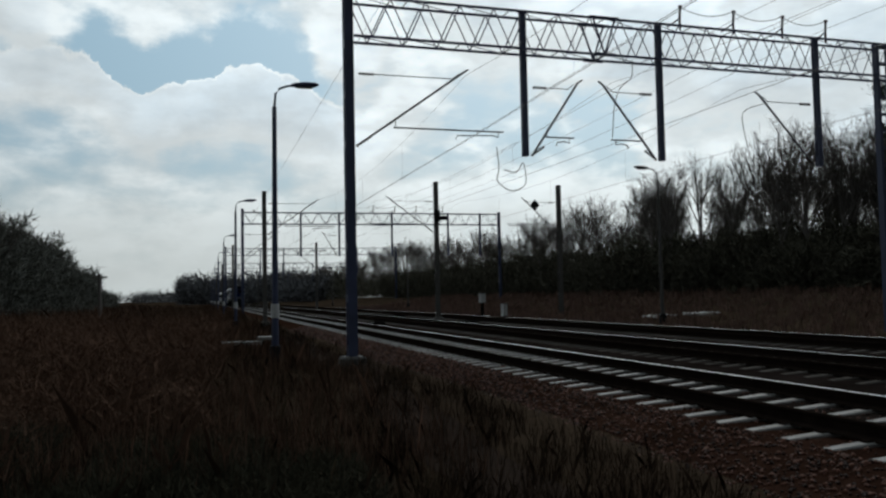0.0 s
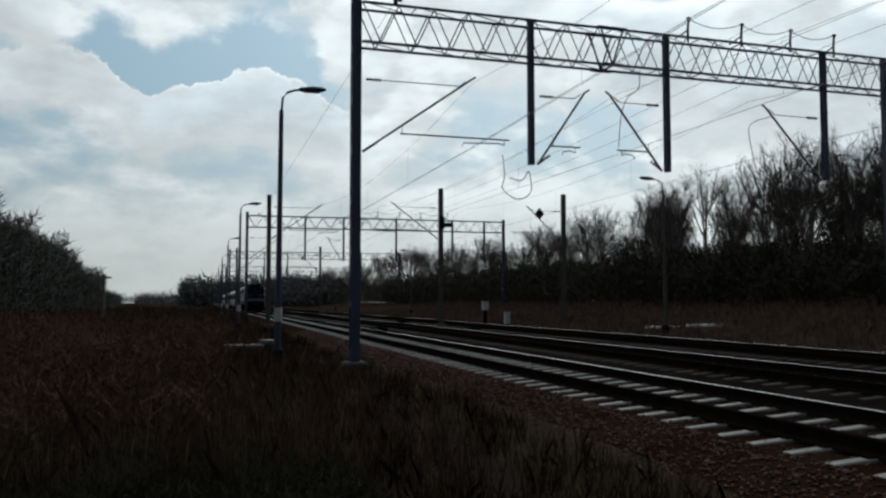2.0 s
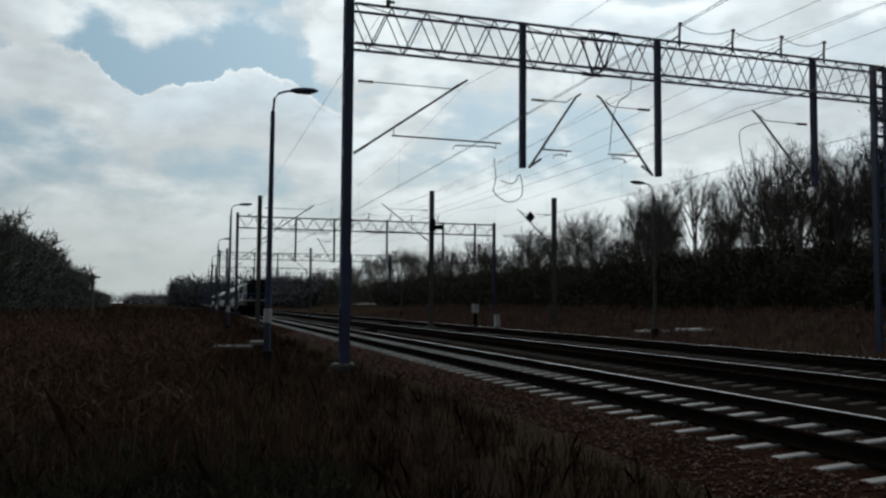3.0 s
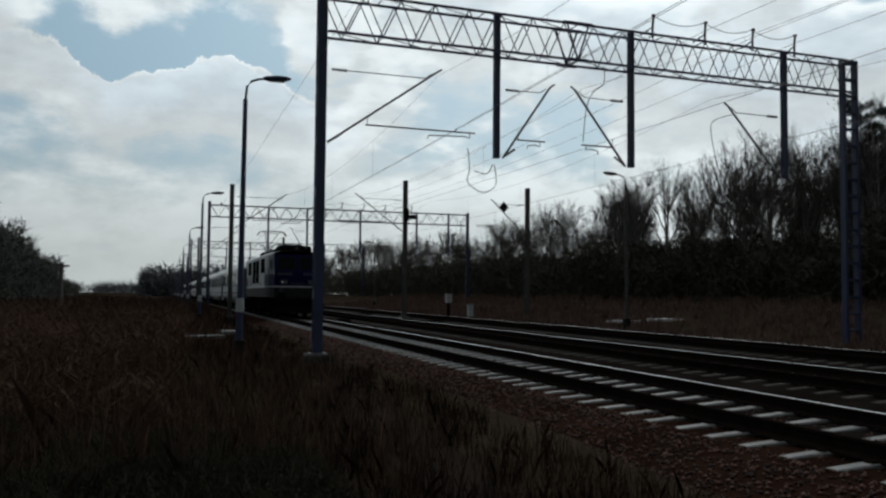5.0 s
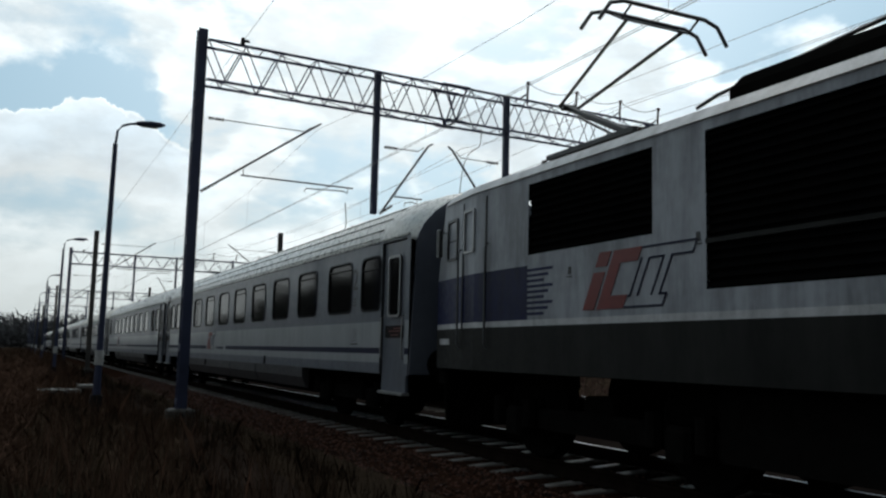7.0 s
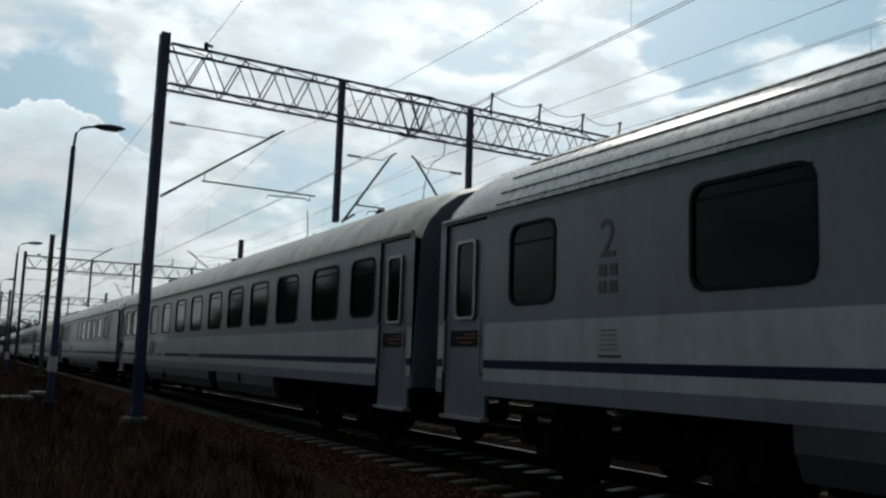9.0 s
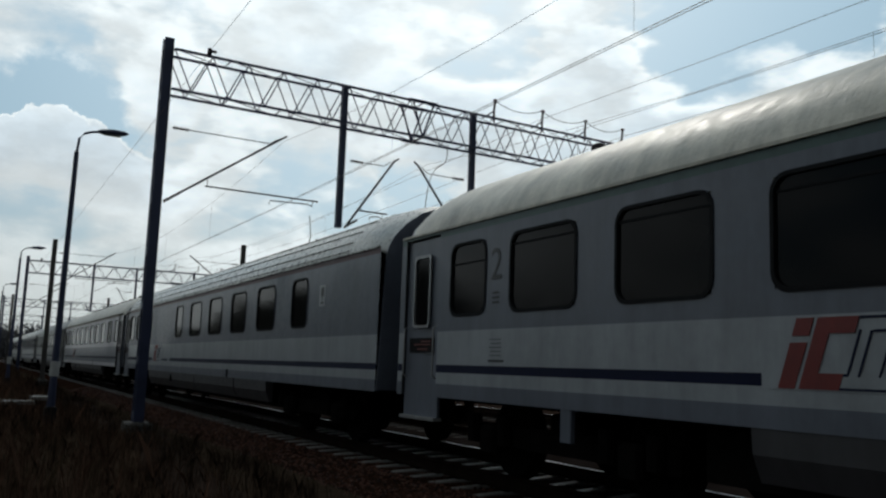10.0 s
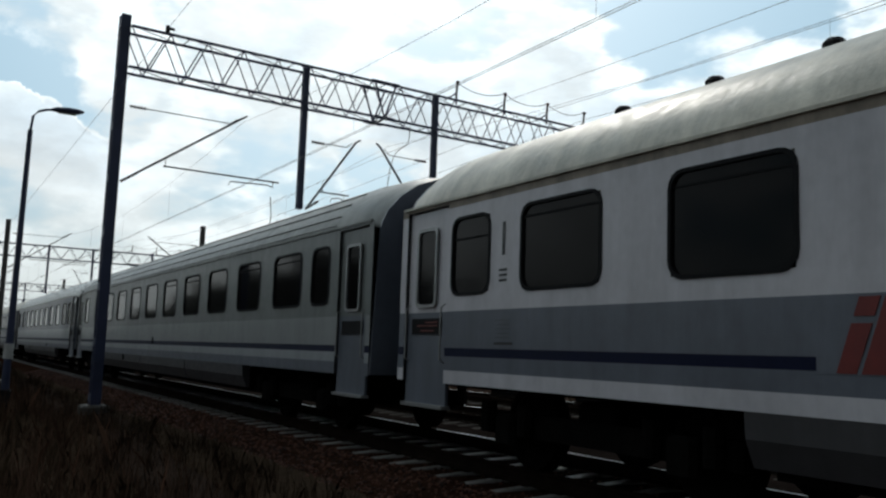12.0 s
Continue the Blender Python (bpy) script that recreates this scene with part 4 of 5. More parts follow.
def make_brush():
    brush("undergrowth", "dense dark leafless scrub along the wood's edge",
          [(29.0, 38, 8, 60, 4.3, 150000, 0.55), (34, 41, 2, 48, 5.4, 40000, 0.8), (29.0, 40, 60, 150, 5.0, 100000, 0.8), (27, 42, 150, 340, 6.5, 26000, 1.8)], "scrub", 5, 0.034, 0.85)
    brush("scrub", "dense leafless scrub beyond the field, paled with painted haze",
          [(-20, -12.5, 52, 78, 10.4, 60000, 0.7), (-20, -12.3, 78, 98, 8.8, 40000, 0.7), (-19, -12.2, 98, 118, 6.6, 26000, 0.8), (-19, -12, 118, 140, 3.6, 16000, 0.8), (-40, -18, 50, 110, 9.5, 16000, 1.2)], "scrub_pale", 6, 0.045, 0.55)
    brush("distant_woods", "bare woods far down the line, haze put into their colour",
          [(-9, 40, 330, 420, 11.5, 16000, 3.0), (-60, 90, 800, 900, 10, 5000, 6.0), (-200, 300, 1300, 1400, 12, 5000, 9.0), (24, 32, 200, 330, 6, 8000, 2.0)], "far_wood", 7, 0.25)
    brush("dead_weeds", "knee-high to waist-high dead reddish-brown weeds in the verge",
          [(-8, 0.2, 11, 22, 1.05, 14000, 0.34), (-9, 0.6, 20, 38, 1.35, 26000, 0.42), (-9, -1.5, 7.5, 13, 0.6, 6000, 0.28)], "red_stem", 8, 0.008)
    # dark weeds, made dense and near-black to paint in the dimmed near corner
    brush("bramble", "low dark leafless bramble, thickened to dim the near verge",
          [(-3.2, 1.3, 5.8, 8.4, 0.34, 26000, 0.14), (-4.4, -1.4, 8.2, 10.4, 0.45, 14000, 0.18), (-1.0, 0.6, 8.4, 9.6, 0.3, 5000, 0.14)], "bramble", 12, 0.006)
    # dead grass and stems on both sides of the line
    rng = np.random.default_rng(9)

    def blades(name, label, x0, x1, y0, y1, count, tall, wide, mat, power, clump):
        n = count // clump
        cx = x0 + (x1 - x0) * rng.random(n)
        cy = y0 + (y1 - y0) * rng.random(n) ** power
        x = np.repeat(cx, clump) + rng.normal(0, 0.09, n * clump)
        y = np.repeat(cy, clump) + rng.normal(0, 0.09, n * clump)
        h = tall * (0.35 + 0.75 * rng.random(n * clump)) * np.repeat(0.5 + 0.8 * rng.random(n), clump)
        z = np.array([rise(a, b) for a, b in zip(x, y)]) - 0.02
        lean = rng.normal(0, 0.28, (n * clump, 2)) * h[:, None]
        a = rng.random(n * clump) * 6.28
        s = np.stack([np.cos(a), np.sin(a), 0 * a], -1) * wide * (1 + y * 0.03)[:, None]
        o = np.stack([x, y, z], -1)
        mid = o + np.stack([lean[:, 0] * 0.35, lean[:, 1] * 0.35, h * 0.6], -1)
        tip = o + np.stack([lean[:, 0], lean[:, 1], h], -1)
        v = np.stack([o - s, o + s, mid + s * 0.7, tip, mid - s * 0.7], 1).reshape(-1, 3)
        f = np.arange(n * clump * 5).reshape(-1, 5)
        return tagged(new(name, bulk(name, v, f, mat)), label, "grass", kind="stuff")

    blades("dry_grass", "matted dead brown grass beside the track", -9, 3.9, 5.2, 60, 90000, 0.36, 0.0028, "dry_grass", 1.9, 12)
    blades("short_grass", "short matted dead brown grass", -9, 3.9, -10, 6, 26000, 0.2, 0.0028, "dry_grass", 1.0, 12)
    blades("tan_tufts", "pale tan tufts of dead grass in the verge", -8, 3.4, 5.5, 40, 5200, 0.42, 0.0035, "straw", 1.6, 13)
    blades("dead_stems", "reddish-brown dead weed stems in the verge", -8, 2.6, 7.5, 55, 16000, 0.7, 0.003, "red_stem", 1.5, 8)
    blades("verge_grass", "brown dead grass and weeds along the wood's edge", 18.2, 31, 8, 110, 50000, 0.45, 0.008, "verge", 1.3, 12)
    blades("field_grass", "brown dead grass of the field by the line", -30, 3.2, 50, 180, 26000, 0.9, 0.012, "dry_grass", 1.5, 10)


make_woods()
make_brush()

# ---- the train ----
NEAR, SPEED, FRONT = AXES[0], 25.2, 171.75   # track, metres a second, where the nose is at the start


def oblong(y0, y1, z0, z1, r, n=4):
    """The outline of a rectangle with round corners, in (y, z)."""
    r = min(r, (y1 - y0) / 2.01, (z1 - z0) / 2.01)
    out = []
    for cy, cz, a in ((y1 - r, z1 - r, 0), (y0 + r, z1 - r, 90), (y0 + r, z0 + r, 180), (y1 - r, z0 + r, 270)):
        for i in range(n + 1):
            b = radians(a + 90 * i / n)
            out.append((cy + r * math.cos(b), cz + r * math.sin(b)))
    return out


def window(parent, side, x, y0, y1, z0, z1, r=0.14, bar=0.0, frame="rubber", name="window", lean=None):
    """A glazed opening with a raised rubber frame; bar: the height of the sliding pane's rail below the top."""
    g = side

    def at(p, d):
        y, z = p
        shift = lean(y) if lean else 0.0
        return (g * (x - shift + d), y, z)

    outer, inner = oblong(y0, y1, z0, z1, r), oblong(y0 + 0.035, y1 - 0.035, z0 + 0.035, z1 - 0.035, r * 0.85)
    s = Shape()
    s.loft([[at(p, -0.01) for p in outer], [at(p, 0.012) for p in outer], [at(p, 0.012) for p in inner], [at(p, -0.03) for p in inner]], frame, caps=False)
    if bar:
        z = z1 - bar
        s.loft([[at(p, d) for p in ((y0 + 0.03, z - 0.012), (y1 - 0.03, z - 0.012), (y1 - 0.03, z + 0.012), (y0 + 0.03, z + 0.012))] for d in (-0.02, -0.006)], frame)
    w = part(name, s, parent)
    s = Shape()
    big = oblong(y0 + 0.02, y1 - 0.02, z0 + 0.02, z1 - 0.02, r * 0.9)
    s.loft([[at(p, d) for p in big] for d in (-0.022, -0.014)], "glass")
    part("pane", s, w, "dark tinted glass")
    return w


def side_sheet(s, x, g, y0, y1, bands, holes):
    """A vertical wall in coloured bands, with rectangular holes cut out. bands: (z0, z1, material)."""
    ys = sorted({y0, y1} | {y for h in holes for y in h[:2]})
    for z0, z1, mat in bands:
        zs = sorted({z0, z1} | {z for h in holes for z in h[2:4] if z0 < z < z1})
        for a, b in zip(zs, zs[1:]):
            for c, d in zip(ys, ys[1:]):
                if not any(h[0] < (c + d) / 2 < h[1] and h[2] < (a + b) / 2 < h[3] for h in holes):
                    s.face([(g * x, c, a), (g * x, d, a), (g * x, d, b), (g * x, c, b)], mat)


ROOF = [(1.41, 3.0), (1.385, 3.09), (1.30, 3.26), (1.10, 3.47), (0.82, 3.66), (0.45, 3.79), (0.0, 3.85)]


def glyph(text, size, mat):
    """Lettering as a flat mesh in the (y, z) plane, read from the side on which x is less; it starts at y = 0 and runs to -y."""
    c = bpy.data.curves.new("numeral", "FONT")
    c.body, c.size, c.extrude = text, size, 0.002
    ob = new("numeral", c)
    me = bpy.data.meshes.new_from_object(ob.evaluated_get(bpy.context.evaluated_depsgraph_get()))
    bpy.data.objects.remove(ob)
    me.transform(Matrix(((0, 0, -1, 0), (-1, 0, 0, 0), (0, 1, 0, 0), (0, 0, 0, 1))))
    me.materials.clear()
    me.materials.append(M[mat])
    return me


def slanted(s, g, x, y0, y1, z0, z1, lean, mat, d=0.006):
    """A slanting plate on the side."""
    pts = [(y0, z0), (y1, z0), (y1 - lean, z1), (y0 - lean, z1)]
    s.loft([[(g * (x + e), y, z) for y, z in pts] for e in (0.001, d)], mat)


def emblem(parent, y, z, h, long=1.0, slope=0.35):
    """The mark on the side: slanting red strokes and outlined strokes, without letters; it runs from y towards less y."""
    k, q = h / 0.75 * long, h / 0.75
    x = 1.41

    def stroke(s, a, b, z0, z1, mat, d):
        pts = [(a + slope * z0, z0), (b + slope * z0, z0), (b + slope * z1, z1), (a + slope * z1, z1)]
        s.loft([[(-(x + e), y - u * k, z + w * q) for u, w in pts] for e in (0.001, d)], mat)

    def plates(name, label, pieces, mat, d):
        s = Shape()
        for i, (a, b, z0, z1) in enumerate(pieces):
            stroke(s, a, b, z0, z1, mat, d + 0.0006 * i)
        part(name, s, parent, label)

    red, thin = "slanting red emblem stroke", "dark outlined emblem stroke"
    plates("emblem_stroke", red, [(0.0, 0.22, 0.0, 0.49)], "logo_red", 0.007)
    plates("emblem_stroke", "small red emblem block", [(0.0, 0.22, 0.56, 0.75)], "logo_red", 0.007)
    plates("emblem_bracket", "red emblem bracket", [(0.27, 0.46, 0.0, 0.75), (0.46, 0.76, 0.0, 0.17), (0.46, 0.76, 0.58, 0.75)], "logo_red", 0.007)
    for a, b in ((0.80, 1.10), (1.16, 1.46)):
        plates("emblem_outline", thin, [(a, a + 0.025, 0.14, 0.61), (a - 0.16, a + 0.02, 0.14, 0.165) if a < 1 else (a - 0.2, a, 0.585, 0.61), (a + 0.13, a + 0.155, 0.14, 0.6)], "coach_blue", 0.006)
    plates("emblem_outline", thin, [(0.76, 1.62, 0.725, 0.75), (0.76, 1.42, 0.0, 0.025), (1.60, 1.62, 0.585, 0.75), (1.29, 1.62, 0.585, 0.61), (1.29, 1.42, 0.14, 0.165), (1.40, 1.42, 0.0, 0.165)], "coach_blue", 0.0055)


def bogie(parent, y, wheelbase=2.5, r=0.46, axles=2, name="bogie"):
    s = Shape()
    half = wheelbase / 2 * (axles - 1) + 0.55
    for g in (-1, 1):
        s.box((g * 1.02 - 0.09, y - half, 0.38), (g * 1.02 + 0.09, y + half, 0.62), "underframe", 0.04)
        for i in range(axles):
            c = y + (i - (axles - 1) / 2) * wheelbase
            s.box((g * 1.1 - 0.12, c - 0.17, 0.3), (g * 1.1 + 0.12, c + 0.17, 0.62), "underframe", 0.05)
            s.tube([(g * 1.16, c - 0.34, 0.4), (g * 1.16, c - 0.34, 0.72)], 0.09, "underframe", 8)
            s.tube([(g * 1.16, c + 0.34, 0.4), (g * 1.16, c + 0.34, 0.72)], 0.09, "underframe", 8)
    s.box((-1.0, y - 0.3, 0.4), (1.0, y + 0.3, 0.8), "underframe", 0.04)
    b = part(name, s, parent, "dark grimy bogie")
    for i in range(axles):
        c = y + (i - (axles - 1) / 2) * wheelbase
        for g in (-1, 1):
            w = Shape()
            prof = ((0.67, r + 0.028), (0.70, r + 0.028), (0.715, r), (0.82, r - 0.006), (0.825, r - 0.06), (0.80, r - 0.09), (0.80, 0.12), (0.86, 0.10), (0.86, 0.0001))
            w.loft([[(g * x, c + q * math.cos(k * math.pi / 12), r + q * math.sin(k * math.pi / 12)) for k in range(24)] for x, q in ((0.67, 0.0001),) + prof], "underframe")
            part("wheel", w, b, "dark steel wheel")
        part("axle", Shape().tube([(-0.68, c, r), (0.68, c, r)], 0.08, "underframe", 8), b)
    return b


def buffers(parent, y, d, mat="underframe"):
    for g in (-1, 1):
        s = Shape()
        s.tube([(g * 0.875, y, 1.05), (g * 0.875, y + 0.45 * d, 1.05)], 0.1, mat, 10)
        s.disc((g * 0.875, y + 0.5 * d, 1.05), (0, 1, 0), 0.24, 0.06, mat, 18)
        part("buffer", s, parent)


def coach(length, panes, look_):
    """A passenger coach with its front end at local y = 0, running back to y = length.
    panes: (y0, y1, bar) of the windows; look_: livery and fittings."""
    t = thing("passenger_coach", look_["label"], "railway coach", None, "coaches of the train")
    up, mid = (("coach_white", "coach_grey") if look_.get("first") else ("coach_grey", "coach_light"))
    if look_.get("pale"):
        up, mid = "coach_dull", "coach_pale"
    top = look_.get("top", up)
    low = [(0.88, 1.03, "coach_white"), (1.03, 1.19, "coach_grey")] if look_.get("first") else [(0.88, 1.05, "coach_grey"), (1.05, 1.19, "coach_light")]
    bands = low + [ (1.19, 1.285, "coach_blue"), (1.285, 1.70, mid), (1.70, 2.90, up), (2.90, 3.0, top)]
    doors = [d for d in look_.get("doors", (0, 1))]
    z0, z1 = 1.87, 2.775
    for g in (-1, 1):
        holes = [(a + 0.03, b - 0.03, z0 + 0.03, z1 - 0.03) for a, b, _ in panes]
        ends = [(0.14, 1.12) if d == 0 else (length - 1.12, length - 0.14) for d in doors]
        holes += [(a, b, 0.88, 2.95) for a, b in ends]
        s = Shape()
        side_sheet(s, 1.41, g, 0.0, length, bands, holes)
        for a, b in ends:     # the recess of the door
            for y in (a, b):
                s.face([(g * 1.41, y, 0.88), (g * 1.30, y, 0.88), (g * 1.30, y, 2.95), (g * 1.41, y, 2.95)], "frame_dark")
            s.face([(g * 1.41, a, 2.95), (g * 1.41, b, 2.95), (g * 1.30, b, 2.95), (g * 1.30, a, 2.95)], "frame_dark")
        wall = part("side_wall", s, t, weld=True)
        for a, b, bar in panes:
            window(wall, g, 1.41, a, b, z0, z1, 0.16, bar)
        for (a, b), d in zip(ends, doors):
            s = Shape()
            s.box((min(g * 1.33, g * 1.37), a + 0.015, 0.62), (max(g * 1.33, g * 1.37), b - 0.015, 1.70), "coach_grey")
            leaf = part("door", s, t, "grey entrance door with a narrow window")
            s = Shape().box((min(g * 1.33, g * 1.37), a + 0.015, 1.70), (max(g * 1.33, g * 1.37), b - 0.015, 2.93), up)
            part("upper_panel", s, leaf)
            s = Shape().box((min(g * 1.31, g * 1.43), a, 0.58), (max(g * 1.31, g * 1.43), b, 0.62), "frame_light")
            part("step", s, leaf, "bright metal step edge")
            window(leaf, g, 1.396, a + 0.25, b - 0.25, 1.76, 2.72, 0.07, 0.0, "frame_light", "door_window")
            for y in (a + 0.07, b - 0.07):
                part("handrail", Shape().tube([(g * 1.36, y, 1.1), (g * 1.43, y, 1.15), (g * 1.43, y, 1.75), (g * 1.36, y, 1.8)], 0.012, "frame_light", 5), leaf)
            p = Shape()
            p.box((min(g * 1.37, g * 1.385), a + 0.14, 1.44), (max(g * 1.37, g * 1.385), b - 0.14, 1.63), "rubber", 0.01)
            plate = part("route_display", p, leaf, "dark route display with glowing red bars")
            if look_.get("lit", True):
                for j, (u, v, w) in enumerate(((0.22, 0.5, 1.575), (0.22, 0.7, 1.535), (0.3, 0.6, 1.475))):
                    q = Shape().box((min(g * 1.384, g * 1.39), a + u, w), (max(g * 1.384, g * 1.39), a + v, w + 0.016), "sign_red")
                    o = part("red_bar", q, t)
                    o.parent = plate
    # roof
    mat = "roof_dull" if look_.get("pale") else "roof_ribbed" if look_["ribbed"] else "roof_smooth"
    outline = [(-x, z) for x, z in ROOF] + [(x, z) for x, z in reversed(ROOF[:-1])]
    s = Shape()
    sink = lambda k: [(x * (1 - 0.06 * k), z - 0.10 * k) for x, z in outline]
    rings = [[(x, y, z) for x, z in sink(k)] for y, k in ((0.0, 1.0), (0.25, 0.45), (0.7, 0.1), (1.2, 0.0), (length - 1.2, 0.0), (length - 0.7, 0.1), (length - 0.25, 0.45), (length, 1.0))]
    s.loft(rings, mat, closed=False)
    roof = part("roof", s, t, "ribbed weathered grey roof" if look_["ribbed"] else "smooth weathered pale roof", True)
    if look_["ribbed"]:
        for g in (-1, 1):
            for i in range(1, 6):
                (x0, q0), (x1, q1) = ROOF[i - 1], ROOF[i]
                x, z = x0 * 0.35 + x1 * 0.65, q0 * 0.35 + q1 * 0.65
                n = Vector((q1 - q0, 0, x0 - x1)).normalized()
                r = Shape()
                a, b = 1.3, length - 1.3
                c = Vector((x, 0, z))
                e = Vector((x0 - x1, 0, q0 - q1)).normalized() * 0.013
                pr = [c - e - n * 0.02, c + e - n * 0.02, c + e * 0.6 + n * 0.016, c - e * 0.6 + n * 0.016]
                r.loft([[(g * p.x, y, p.z) for p in pr] for y in (a, b)], mat)
                part("rib", r, roof)
    else:
        for y in look_.get("vents", ()):
            part("vent", Shape().box((-0.24, y - 0.09, 3.78), (-0.06, y + 0.09, 3.99), "rubber", 0.04), roof, "small dark roof vent")
    for g in (-1, 1):
        s = Shape().box((min(g * 1.40, g * 1.435), 0.05, 2.985), (max(g * 1.40, g * 1.435), length - 0.05, 3.015), mat)
        part("gutter", s, roof)
    # ends, gangways, running gear
    for y, d in ((0.0, -1), (length, 1)):
        s = Shape()
        ring = [(-1.40, 0.9), (1.40, 0.9)] + [(x * 0.94, z - 0.1) for x, z in ROOF] + [(-x * 0.94, z - 0.1) for x, z in reversed(ROOF[:-1])]
        s.loft([[(x, y + e, z) for x, z in ring] for e in (0.0, 0.04 * d)], "coach_grey")
        end = part("end_wall", s, t)
        b = Shape()
        for i in range(5):
            k = 0.0 if i % 2 else 0.04
            e0, e1 = y + d * (0.035 + 0.065 * i), y + d * (0.035 + 0.065 * (i + 1))
            w, h = 0.72 + k, 3.35 + k
            b.box((-w, min(e0, e1), 1.0), (w, max(e0, e1), h), "rubber", 0.12)
        part("gangway_bellows", b, end, "black rubber gangway bellows")
        buffers(t, y, d)
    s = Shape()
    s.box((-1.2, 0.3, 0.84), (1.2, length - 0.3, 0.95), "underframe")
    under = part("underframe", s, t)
    for a, b, m in look_["skirts"]:
        for g in (-1, 1):
            k = Shape().loft([[(g * x, y, z) for x, z in ((1.405, 0.9), (1.39, 0.68), (1.30, 0.47), (1.24, 0.47), (1.24, 0.9))] for y in (a, b)], m)
            part("skirt", k, t, "grey side skirt")
    for y, z in look_["hatches"]:
        for side in (-1, 1):
            part("hatch", Shape().box((min(side * 1.36, side * 1.416), y - 0.08, z - 0.09), (max(side * 1.36, side * 1.416), y + 0.08, z + 0.09), "underframe", 0.01), t, "small dark hatch low on the side")
    for y in look_.get("brackets", ()):
        part("bracket", Shape().box((-1.40, y - 0.09, 0.56), (-1.34, y + 0.09, 0.885), "coach_grey", 0.01), t)
    # boxes added to keep light from showing through under the coach
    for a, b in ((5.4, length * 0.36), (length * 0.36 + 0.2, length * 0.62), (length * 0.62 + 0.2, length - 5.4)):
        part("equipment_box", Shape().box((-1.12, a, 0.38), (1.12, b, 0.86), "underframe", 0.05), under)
    for y in (3.3, length - 3.3):
        bogie(t, y)
    # painted marks on the near side
    for y, txt in look_.get("numbers", ()):
        part("class_number", glyph(txt, 0.52, "frame_dark"), t, "dark class numeral", at=pose(-1.413, y, 2.27))
        if look_.get("signs"):
            for dy, dz in ((0.0, 0.02), (0.16, 0.02), (0.0, -0.14), (0.16, -0.14)):
                part("pictogram", Shape().box((-1.416, y - dy - 0.11, 2.07 + dz), (-1.412, y - dy, 2.18 + dz), "frame_dark"), t)
        else:
            for j in range(3):
                part("text_bar", Shape().box((-1.416, y - 0.2, 2.1 - 0.055 * j), (-1.412, y - 0.06, 2.125 - 0.055 * j), "frame_dark"), t)
        for j in range(5):
            part("text_bar", Shape().box((-1.416, y - 0.27, 1.58 - 0.045 * j), (-1.412, y - 0.02 - 0.03 * (j % 2), 1.588 - 0.045 * j), "steel_grey"), t)
        part("text_bar", Shape().box((-1.416, y - 0.33, 1.33), (-1.412, y, 1.355), "frame_dark"), t)
    for y in look_.get("emblems", ()):
        pad = Shape().box((-1.4135, y - 2.6, 1.17), (-1.411, y + 0.15, 1.30), mid)
        part("blank_panel", pad, t)
        emblem(t, y, 1.18, 0.5)
        for j, (a, b) in enumerate(((1.35, 1.55), (1.6, 2.3))):
            part("text_bar", Shape().box((-1.418, y - b, 1.2), (-1.4136, y - a, 1.26), "coach_blue"), t)
    for y, z in look_.get("plates", ()):
        q = Shape().box((-1.415, y, z), (-1.411, y + 0.3, z + 0.36), "coach_light")
        plate = part("sign_plate", q, t, "pale plate with a dark goblet sign")
        g = Shape()
        for a, b, c, d in ((0.08, 0.22, 0.17, 0.32), (0.14, 0.16, 0.07, 0.18), (0.09, 0.21, 0.04, 0.07)):
            g.box((-1.418, y + a, z + c), (-1.4145, y + b, z + d), "frame_dark")
        part("goblet", g, plate)
    for a, b in look_.get("louvres", ()):
        for j in range(8):
            z = 1.04 + 0.055 * j
            part("louvre", Shape().box((-1.425, a, z), (-1.411, b, z + 0.022), "frame_light"), t)
    return t


def windows_from(first, count, pitch=2.08, wide=1.25, bars=True):
    return [(first + i * pitch, first + i * pitch + wide, 0.14 if bars and i % 3 != 2 else 0.0) for i in range(count)]


